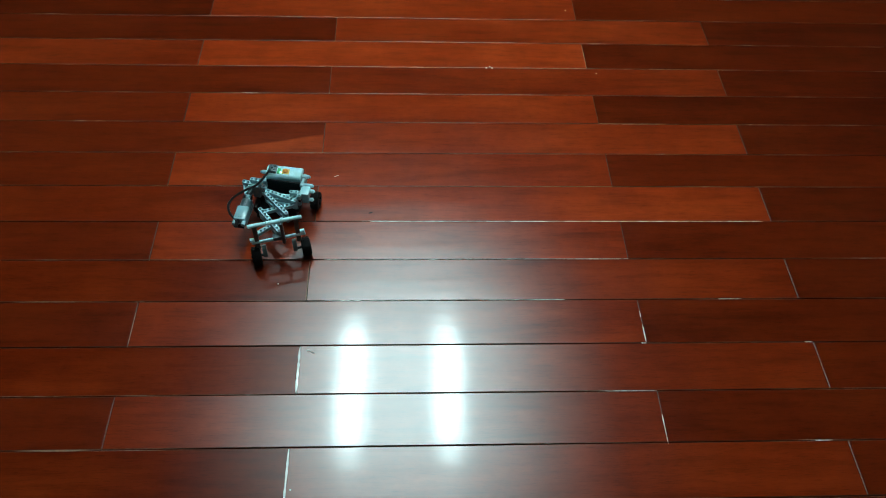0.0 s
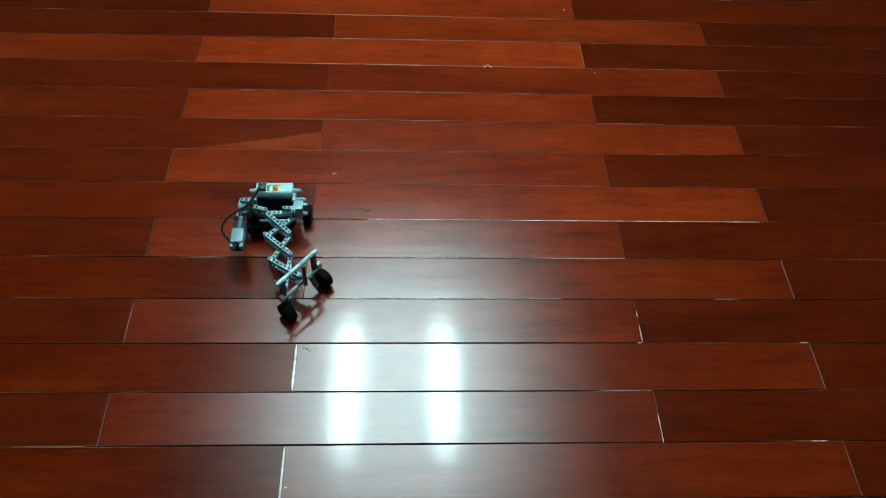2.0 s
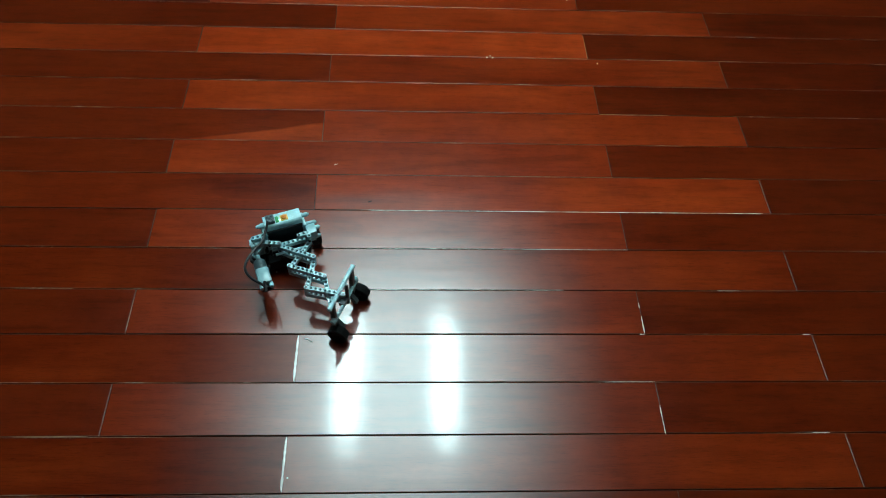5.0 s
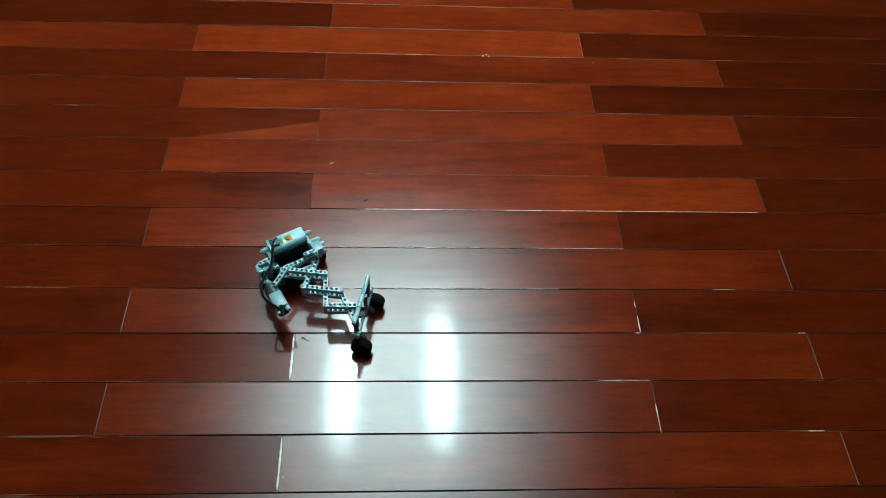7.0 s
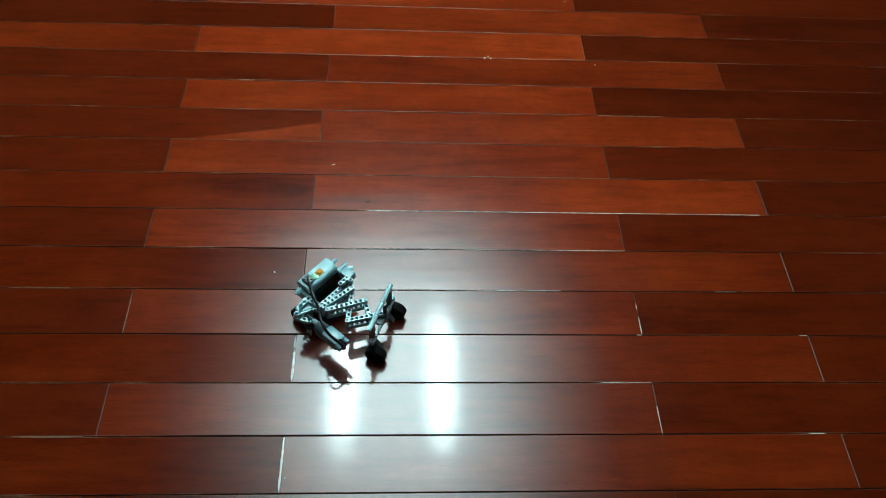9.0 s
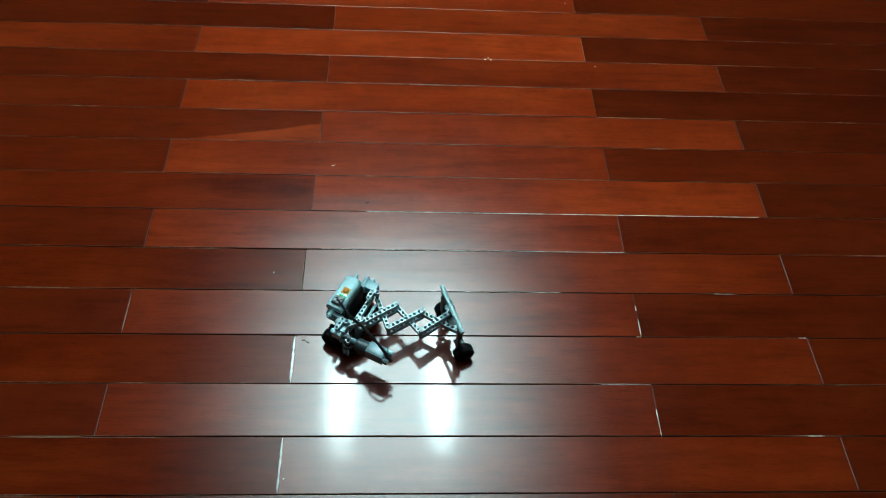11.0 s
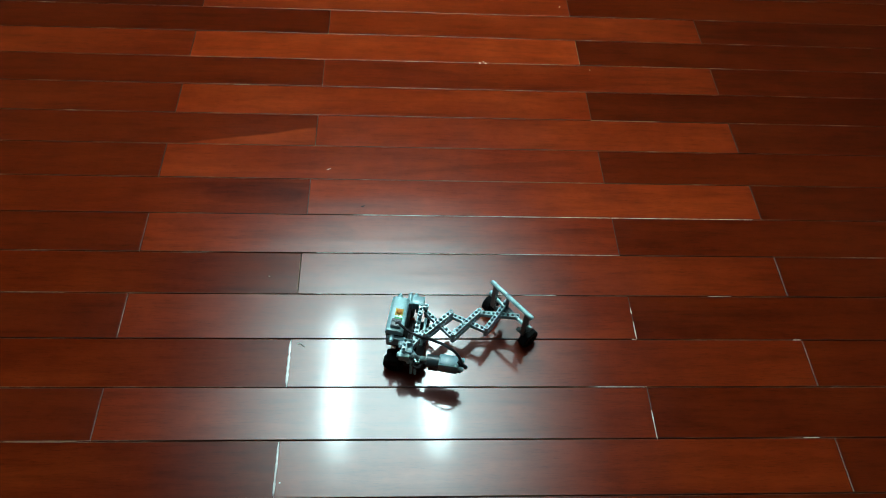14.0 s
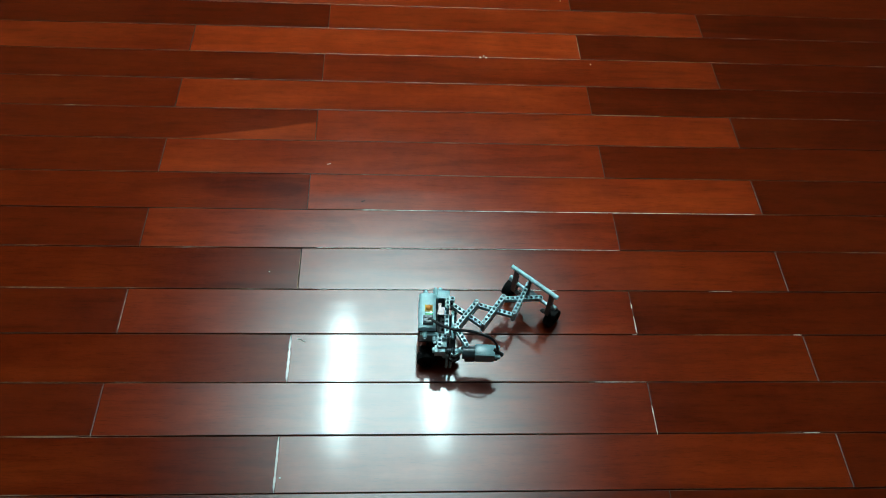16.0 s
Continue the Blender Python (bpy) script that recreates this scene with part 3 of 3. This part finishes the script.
# front frame on two wheels
Z_BAR = 0.0900
bm = bmesh.new()
rod(bm, (0, -0.047, Z_BAR), (0, -0.016, Z_BAR), 0.0037, 14, 0.0006)
front = part("front_bar", bm, PALE, toy, "pale grey round cross bar")
for a, b in ((-0.0155, 0.0095), (0.010, 0.047)):
    bm = bmesh.new()
    rod(bm, (0, a, Z_BAR), (0, b, Z_BAR), 0.0037, 14, 0.0006)
    part("bar_joiner", bm, PALE, front)
for sy in (1, -1):
    bm = bmesh.new()
    liftarm(bm, [(-0.001, 0.031), (-0.001, 0.031 + 7 * U)])
    part("upright", bm, SLATE, front, "slate grey upright beam", Matrix.Translation((0.002, sy * 0.036 + 0.0037, 0.0)) @ pose(0, 0, 0, 90))
    bm = bmesh.new()
    liftarm(bm, [(0, 0), (0.016, 0)])
    part("foot_beam", bm, SLATE, front, "", Matrix.Translation((0.001, sy * 0.036 + 0.0037 - sy * 0.009, 0.030)) @ pose(0, 0, 0, 90, 55))
    bm = bmesh.new()
    rod(bm, (0.009, sy * 0.030, R_WHEEL), (0.009, sy * 0.052, R_WHEEL), 0.0024, 10)
    part("stub_axle", bm, DARK, front)
    bm = bmesh.new()
    rod(bm, (0.003, sy * 0.040, 0.056), (0.003, sy * 0.048, 0.056), 0.0037, 12, 0.0005)
    part("bush", bm, PALE, front)
    front_wheels[sy] = part("wheel", WHEEL, None, front, "black treaded tyre on a dark hub", pose(0.009, 0.0465 if sy > 0 else -0.0425, R_WHEEL))
bm = bmesh.new()
rod(bm, (0.004, -0.046, 0.049), (0.004, 0.049, 0.049), 0.0030, 12, 0.0004)
part("lower_bar", bm, PALE, front)
bm = bmesh.new()
box(bm, (-0.004, -0.008, 0.046), (0.007, 0.012, 0.0535), 0.001)
rod(bm, (0.004, 0.010, 0.034), (0.004, 0.010, 0.088), 0.0033, 12)
part("pivot_block", bm, MID, front)


# ---- floor boards ----
BOARD_W = 0.09


def board_mesh(L):
    bm = bmesh.new()
    g, c, e = 0.0007, 0.0009, 0.0009
    x0, x1, y0, y1, h = 0.00005, L - 0.00005, g, BOARD_W - g, 0.016
    low = [bm.verts.new(v) for v in ((x0, y0, -h), (x1, y0, -h), (x1, y1, -h), (x0, y1, -h))]
    mid = [bm.verts.new(v) for v in ((x0, y0, -c), (x1, y0, -c), (x1, y1, -c), (x0, y1, -c))]
    rnd_ = [bm.verts.new(v) for v in ((x0 + e * 0.3, y0 + c * 0.3, -c * 0.3), (x1 - e * 0.3, y0 + c * 0.3, -c * 0.3), (x1 - e * 0.3, y1 - c * 0.3, -c * 0.3), (x0 + e * 0.3, y1 - c * 0.3, -c * 0.3))]
    top = [bm.verts.new(v) for v in ((x0 + e, y0 + c, 0), (x1 - e, y0 + c, 0), (x1 - e, y1 - c, 0), (x0 + e, y1 - c, 0))]
    bm.faces.new(top)
    bm.faces.new(low)
    for A, B, mi in ((low, mid, 0), (mid, rnd_, 1), (rnd_, top, 1)):
        for k in range(4):
            f = bm.faces.new((A[k], A[(k + 1) % 4], B[(k + 1) % 4], B[k]))
            f.material_index = mi and (1 if k in (0, 2) else 2)
    me = finish(bm, "board", (WOOD, EDGE, ENDS), 25)
    me.polygons[0].use_smooth = False
    return me


rnd = random.Random(7)
BOARDS = {}
# how pale single boards are, the light's falloff to the sides painted in, row by row, from the wall side to the camera
# side
TONES_FALLOFF = {1: (0.55, 1.45, 0.68), 2: (0.64, 1.3, 0.58), 3: (1.15, 1.75, 0.56), 4: (0.72, 1.14, 0.58), 5: (0.78, 1.45, 0.52), 6: (0.76, 1.42, 0.56), 7: (0.76, 1.36, 0.72),
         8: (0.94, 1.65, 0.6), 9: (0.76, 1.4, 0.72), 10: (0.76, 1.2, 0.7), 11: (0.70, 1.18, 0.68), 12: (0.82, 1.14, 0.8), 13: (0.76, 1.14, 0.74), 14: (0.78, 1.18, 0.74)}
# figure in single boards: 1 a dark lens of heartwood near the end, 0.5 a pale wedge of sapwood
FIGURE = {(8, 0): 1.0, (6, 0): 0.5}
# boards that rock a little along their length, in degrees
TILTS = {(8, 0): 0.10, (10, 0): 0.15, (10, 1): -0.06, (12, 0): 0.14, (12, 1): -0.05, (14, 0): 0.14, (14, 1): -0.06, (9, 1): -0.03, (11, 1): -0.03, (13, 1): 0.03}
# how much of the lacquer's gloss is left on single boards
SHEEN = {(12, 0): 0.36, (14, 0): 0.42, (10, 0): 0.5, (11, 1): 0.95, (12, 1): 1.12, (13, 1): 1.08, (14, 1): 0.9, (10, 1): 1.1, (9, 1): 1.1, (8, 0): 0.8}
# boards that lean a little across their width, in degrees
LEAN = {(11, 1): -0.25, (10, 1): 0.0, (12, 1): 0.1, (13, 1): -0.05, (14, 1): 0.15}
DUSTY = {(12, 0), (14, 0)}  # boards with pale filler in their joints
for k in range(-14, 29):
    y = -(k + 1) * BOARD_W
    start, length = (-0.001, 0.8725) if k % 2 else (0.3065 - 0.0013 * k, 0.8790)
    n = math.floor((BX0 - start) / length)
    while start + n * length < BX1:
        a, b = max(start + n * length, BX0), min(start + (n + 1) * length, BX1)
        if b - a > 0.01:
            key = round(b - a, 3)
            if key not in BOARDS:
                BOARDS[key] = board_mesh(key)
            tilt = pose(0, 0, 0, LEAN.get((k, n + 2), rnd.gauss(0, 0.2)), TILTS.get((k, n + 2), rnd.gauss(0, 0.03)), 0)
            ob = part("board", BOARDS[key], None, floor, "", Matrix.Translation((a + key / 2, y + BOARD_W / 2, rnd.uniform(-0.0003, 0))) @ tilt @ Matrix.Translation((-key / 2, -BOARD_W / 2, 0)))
            v = TONES_FALLOFF[k][n + 2] if k in TONES_FALLOFF and 0 <= n + 2 <= 2 else rnd.uniform(0.58, 1.1)
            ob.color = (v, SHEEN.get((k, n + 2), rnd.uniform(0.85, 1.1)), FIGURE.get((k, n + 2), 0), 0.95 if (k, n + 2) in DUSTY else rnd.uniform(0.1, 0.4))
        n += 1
# the rest of the floor, out of sight, in long boards
bm = bmesh.new()
for k in range(-33, 38):
    for a, b in ((X0, BX0), (BX1, X1)) if -14 <= k < 29 else ((X0, X1),):
        box(bm, (a + 0.0005, -(k + 1) * BOARD_W + 0.0005, -0.016), (b - 0.0005, -k * BOARD_W - 0.0005, -0.0002))
tagged(part("far_boards", bm, WOOD, floor, "red hardwood boards along the walls"), kind="stuff")

# pale filler and dust squeezed up in single joints, and painted edge glints: along (x) or across (y) the boards,
# start, length, width
FILLER_GLINT = paint("pale_filler_and_glint", (0.84, 0.80, 0.74), 0.22)
DUST = paint("brown_joint_dust", (0.26, 0.15, 0.09), 0.5)
for axis, x, y, ln, w, mat in (
        ("y", -0.5891, -1.167, 0.082, 0.0042, FILLER_GLINT), ("y", -0.5917, -1.347, 0.084, 0.0038, FILLER_GLINT), ("y", -0.0010, -1.078, 0.034, 0.0022, FILLER_GLINT), ("y", -0.0010, -1.028, 0.012, 0.0020, FILLER_GLINT),
        ("y", -0.0010, -1.262, 0.050, 0.0018, FILLER_GLINT), ("y", -0.5865, -0.988, 0.084, 0.0018, DUST), ("y", -0.8735, -1.074, 0.066, 0.0013, DUST), ("y", -0.0010, -0.358, 0.080, 0.0016, DUST),
        ("x", 0.146, -0.990, 0.043, 0.0016, FILLER_GLINT), ("x", -0.087, -1.170, 0.086, 0.0013, FILLER_GLINT), ("x", 0.236, -1.260, 0.028, 0.0022, FILLER_GLINT), ("x", 0.275, -1.080, 0.015, 0.0018, FILLER_GLINT),
        # the three longest pale strips here are painted lamp glints along board edges
        ("x", -1.086, -0.990, 0.107, 0.0013, DUST), ("x", -1.000, -1.260, 0.110, 0.0016, DUST), ("x", -0.001, -0.540, 0.150, 0.0016, DUST), ("x", -0.480, -0.810, 0.760, 0.0015, FILLER_GLINT), ("x", -0.560, -0.900, 0.560, 0.0012, FILLER_GLINT), ("x", -0.560, -0.990, 0.430, 0.0012, FILLER_GLINT), ("x", -0.330, -0.720, 0.330, 0.0010, DUST),
        ("x", -0.160, -0.360, 0.158, 0.0014, DUST), ("x", -0.010, -1.080, 0.009, 0.0022, FILLER_GLINT)):
    bm, prev = bmesh.new(), None
    n = max(4, int(ln / 0.006))
    for k in range(n + 1):
        u = ln * k / n
        h = w * 0.5 * rnd.uniform(0.45, 1.15) * (0.3 if k in (0, n) else 1.0)
        row = [bm.verts.new((u, v, z)) for v, z in ((-h, 0.0), (-h * 0.4, 0.0003), (h * 0.4, 0.0003), (h, 0.0))]
        if prev:
            for j in range(3):
                bm.faces.new((prev[j], prev[j + 1], row[j + 1], row[j]))
        prev = row
    part("joint_filler_and_glint", bm, mat, floor, "", pose(x, y, 0.0001, 0, 0, 90 if axis == "y" else 0))

# crumbs and marks on the boards
CRUMB = paint("pale_crumb", (0.75, 0.70, 0.62))
SPOT = paint("dark_knot", (0.030, 0.008, 0.004), 0.9)
SPOT.node_tree.nodes["Principled BSDF"].inputs["Specular IOR Level"].default_value = 0.1
for x, y, r in ((-0.230, -0.361, 0.0022), (-0.222, -0.356, 0.0017), (-0.217, -0.362, 0.0020), (-0.638, -0.954, 0.0016), (-0.022, -0.143, 0.0018), (0.019, -0.376, 0.0015), (-0.584, -1.327, 0.0013)):
    bm = bmesh.new()
    bmesh.ops.create_icosphere(bm, subdivisions=1, radius=r)
    for v in bm.verts:
        v.co = Vector((v.co.x * rnd.uniform(0.7, 1.3), v.co.y * rnd.uniform(0.6, 1.1), max(v.co.z, -r * 0.5) * 0.7)) + Vector((0, 0, r * 0.33))
    ob = tagged(new("crumb", finish(bm, "crumb", CRUMB)), "tiny pale crumb lying on the wooden floor", "crumb", "crumbs on the floor")
    ob.location = (x, y, 0.0)
bm = bmesh.new()
tube(bm, [(-0.0065, 0.002, 0), (-0.003, 0.0033, 0.0004), (0.001, 0.001, 0.0002), (0.004, -0.002, 0), (0.0065, -0.0015, 0.0003)], 0.0007, 6)
ob = tagged(new("thread", finish(bm, "thread", CRUMB)), "short pale curl of thread on the floor", "thread")
ob.location = (-0.571, -1.093, 0.0008)
for x, y, a, b, mat, nm in ((-0.479, -0.789, 0.0048, 0.0019, SPOT, "knot"), (-0.549, -0.694, 0.0052, 0.0007, CRUMB, "scuff")):
    bm = bmesh.new()
    vs = [bm.verts.new((a * math.cos(k * math.pi / 8) * rnd.uniform(0.75, 1.2), b * math.sin(k * math.pi / 8) * rnd.uniform(0.7, 1.2), 0)) for k in range(16)]
    bm.faces.new(vs)
    part(nm, bm, mat, floor, "", pose(x, y, 0.0006, 0, 0, 25))

# ---- movement ----
# seconds; body place and heading; front bar place and heading
STEPS = [
    (0, -0.632, -0.767, -98.6, -0.6395, -0.8855, -75.5),
    (0.5, -0.634, -0.769, -99.2, -0.6155, -0.95, -48.3),
    (1, -0.636, -0.774, -98.8, -0.617, -0.9505, -49.3),
    (1.5, -0.638, -0.815, -88.8, -0.624, -0.9345, -62.5),
    (2, -0.64, -0.814, -89.4, -0.5875, -0.989, -39.8),
    (2.5, -0.641, -0.818, -88.4, -0.59, -0.989, -46),
    (3, -0.636, -0.857, -79.5, -0.6025, -0.973, -59.5),
    (3.5, -0.636, -0.858, -80.7, -0.5565, -1.023, -33.1),
    (4, -0.636, -0.859, -80.4, -0.559, -1.0215, -34.1),
    (4.5, -0.619, -0.9035, -69.6, -0.5647, -1.004, -45.9),
    (5, -0.619, -0.903, -69.8, -0.514, -1.0467, -21.2),
    (5.5, -0.618, -0.9045, -70.6, -0.517, -1.0468, -23.2),
    (6, -0.602, -0.948, -58.8, -0.5268, -1.035, -36.2),
    (6.5, -0.602, -0.948, -58.8, -0.4715, -1.0705, -9.3),
    (7, -0.6, -0.95, -60.7, -0.475, -1.072, -12.4),
    (7.5, -0.573, -0.985, -51, -0.489, -1.066, -26.6),
    (8, -0.571, -0.986, -52.3, -0.429, -1.09, -2.5),
    (8.5, -0.569, -0.991, -51.2, -0.4255, -1.0905, -1.8),
    (9, -0.546, -1.017, -41.5, -0.448, -1.084, -21.0),
    (9.5, -0.546, -1.017, -39.6, -0.3805, -1.0872, 8.2),
    (10, -0.546, -1.017, -39.6, -0.3768, -1.0872, 9.8),
    (10.5, -0.499, -1.051, -27.9, -0.3972, -1.0895, -6.5),
    (11, -0.499, -1.051, -27.9, -0.332, -1.0843, 18.9),
    (11.5, -0.499, -1.051, -27.9, -0.332, -1.1015, 11.4),
    (12, -0.459, -1.069, -19.6, -0.3465, -1.095, 3),
    (12.5, -0.46, -1.069, -20.5, -0.2835, -1.0815, 29.5),
    (13, -0.454, -1.072, -19.1, -0.2795, -1.0805, 33.2),
    (13.5, -0.408, -1.083, -10, -0.289, -1.087, 15.5),
    (14, -0.406, -1.083, -10.4, -0.227, -1.0595, 39.9),
    (14.5, -0.402, -1.084, -10.4, -0.2295, -1.06, 39),
    (15, -0.362, -1.083, -1.6, -0.244, -1.072, 22.5),
    (15.5, -0.362, -1.084, -2.5, -0.187, -1.0325, 47.3),
    (16, -0.359, -1.084, -2.1, -0.187, -1.034, 47.8),
]
EXTEND = ((0.1, 0.02), (0.2, 0.19), (0.3, 0.50), (0.4, 0.76), (0.5, 1.0), (0.7, 1.15), (0.9, 1.06))
PULL = ((1.0, 0.0), (1.1, 0.13), (1.2, 0.36), (1.3, 0.62), (1.4, 0.88))


def steps_dense():
    """Rows of the whole clip: within each stroke the front reaches out, holds, and the body is drawn after it."""
    at = {round(s[0], 2): s[1:] for s in STEPS}
    rows = []
    for n in range(11):
        t = 1.5 * n
        c, e, h = at[t], at[round(t + 0.5, 2)], at[round(t + 1.0, 2)]
        rows.append((t, c))
        for dt, f in EXTEND:
            g = max(0.0, f - 1)
            back = tuple(u + (v - u) * max(0, (dt - 0.5) / 0.5) for u, v in zip(e, h))
            rows.append((t + dt, tuple((u + (v - u) * min(f, 1)) if dt <= 0.5 else w + g * (v - u) for u, v, w in zip(c, e, back))))
        nxt = at.get(round(t + 1.5, 2))
        if nxt is None:
            rows.append((t + 1.0, h))
        else:
            rows += [(t + dt, tuple(u + (v - u) * f for u, v in zip(h, nxt))) for dt, f in PULL]
    return [(round(t, 2), s) for t, s in rows if t <= 16.001]


def unit(a):
    return Vector((math.cos(a), math.sin(a)))


def meet(a, ra, b, rb):
    """Where circles about a and b cross, on the far side as seen along the chain."""
    d = b - a
    n = d.length
    x = (ra * ra - rb * rb + n * n) / (2 * n)
    h = math.sqrt(max(0.0, ra * ra - x * x))
    d = d / n
    return a + x * d + h * Vector((-d.y, d.x))


def chain(phi):
    """The scissor laid out from the left root joint at the origin; phi is the angle of its first crossing."""
    up, down = unit(phi / 2), unit(-phi / 2)
    x = R_ARM * down
    pts = {"d0": Vector((0, 0)), "a0": x - P_ARM * up}
    left, right = x + Q_ARM * up, x + R_ARM * down
    pts["a1"], pts["d1"] = left, right
    for l, r in (("b1", "e1"), ("c1", "f1")):
        x = meet(right, P_ARM, left, R_ARM)
        x2 = meet(left, R_ARM, right, P_ARM)
        if x2.x > x.x:
            x = x2
        left, right = x + Q_ARM * (x - right) / P_ARM, x + R_ARM * (x - left) / R_ARM
        pts[l], pts[r] = left, right
    return pts


def linkage(goal):
    """The beams' ends, in the body's space, so that the last left joint meets the goal."""
    want = (goal - ROOT).length
    lo, hi = radians(51), radians(174)
    for _ in range(40):
        mid = (lo + hi) / 2
        if chain(mid)["c1"].length > want:
            lo = mid
        else:
            hi = mid
    pts = chain(mid)
    turn = math.atan2(*(goal - ROOT).yx) - math.atan2(*pts["c1"].yx)
    c, s = math.cos(turn), math.sin(turn)
    return {k: ROOT + Vector((c * v.x - s * v.y, s * v.x + c * v.y)) for k, v in pts.items()}


def between(a, b, z):
    d = b - a
    return pose(a.x, a.y, z, 0, 0, math.degrees(math.atan2(d.y, d.x)))


C1_EARLY, C1_LATE = Vector((-0.002, 0.005)), Vector((0.009, 0.015))  # play in the front joint


def rolled(rows, n, y):
    """How far a wheel at the side distance y of the frame with pose columns n.. has rolled, in degrees, row by row."""
    out, was = [], None
    for t, s in rows:
        x0, y0, h = s[n], s[n + 1], radians(s[n + 2])
        at = Vector((x0 - math.sin(h) * y, y0 + math.cos(h) * y))
        if was is not None:
            total += math.degrees((at - was).dot(unit(h)) / R_WHEEL)
        else:
            total = 0.0
        was = at
        out.append((t, total))
    return out


CRANK_TURN = ((0.0, 202), (0.5, 130), (0.7, 100), (1.0, 33), (1.25, -62), (1.5, -158))


def crank_angle(t):
    """The crank goes round once a stroke, slowly while the front reaches out."""
    n, ph = divmod(t + 1e-6, 1.5)
    for (ta, a), (tb, b) in zip(CRANK_TURN, CRANK_TURN[1:]):
        if ta <= ph <= tb:
            return a + (b - a) * (ph - ta) / (tb - ta) - 360 * n


def motions():
    rows = steps_dense()
    tracks = {k: [] for k in ("body", "front", "crank", "link", *arms)}
    for t, (bx, by, bh, fx, fy, fh) in rows:
        tracks["body"].append((t, pose(bx, by, 0, 0, 0, bh)))
        inv = pose(bx, by, 0, 0, 0, bh).inverted()
        fm = inv @ pose(fx, fy, 0, 0, 0, fh)
        tracks["front"].append((t, fm))
        goal = (fm @ C1_EARLY.lerp(C1_LATE, min(1, max(0, (t - 4) / 7.5))).to_3d()).xy
        J = linkage(goal)
        for nm, u, v, z in (("a", "a0", "a1", Z_PIV + 0.0040), ("b", "d1", "b1", Z_PIV + 0.0040), ("c", "e1", "c1", Z_PIV + 0.0040),
                            ("d", "d0", "d1", Z_PIV - 0.0040), ("e", "a1", "e1", Z_PIV - 0.0040), ("f", "b1", "f1", Z_PIV - 0.0040)):
            tracks[nm].append((t, between(J[u], J[v], z)))
        ang = crank_angle(t)
        tracks["crank"].append((t, pose(*CRANK, 0.046, 0, 0, ang)))
        pin = Vector(CRANK) + 3 * U * unit(radians(ang))
        tracks["link"].append((t, between(J["a0"], pin, 0.0622)))
    walk(toy, tracks["body"])
    walk(front, tracks["front"])
    walk(cable, [(t, cable_pose(t)) for t, _ in rows])
    walk(crank, tracks["crank"])
    walk(link_arm, tracks["link"])
    for nm, ob in arms.items():
        walk(ob, tracks[nm])
    for wheels, n in ((rear_wheels, 0), (front_wheels, 3)):
        for ob in wheels.values():
            x, y, z = ob.location
            walk(ob, [(t, pose(x, y, z, 0, a)) for t, a in rolled(rows, n, y)])


motions()
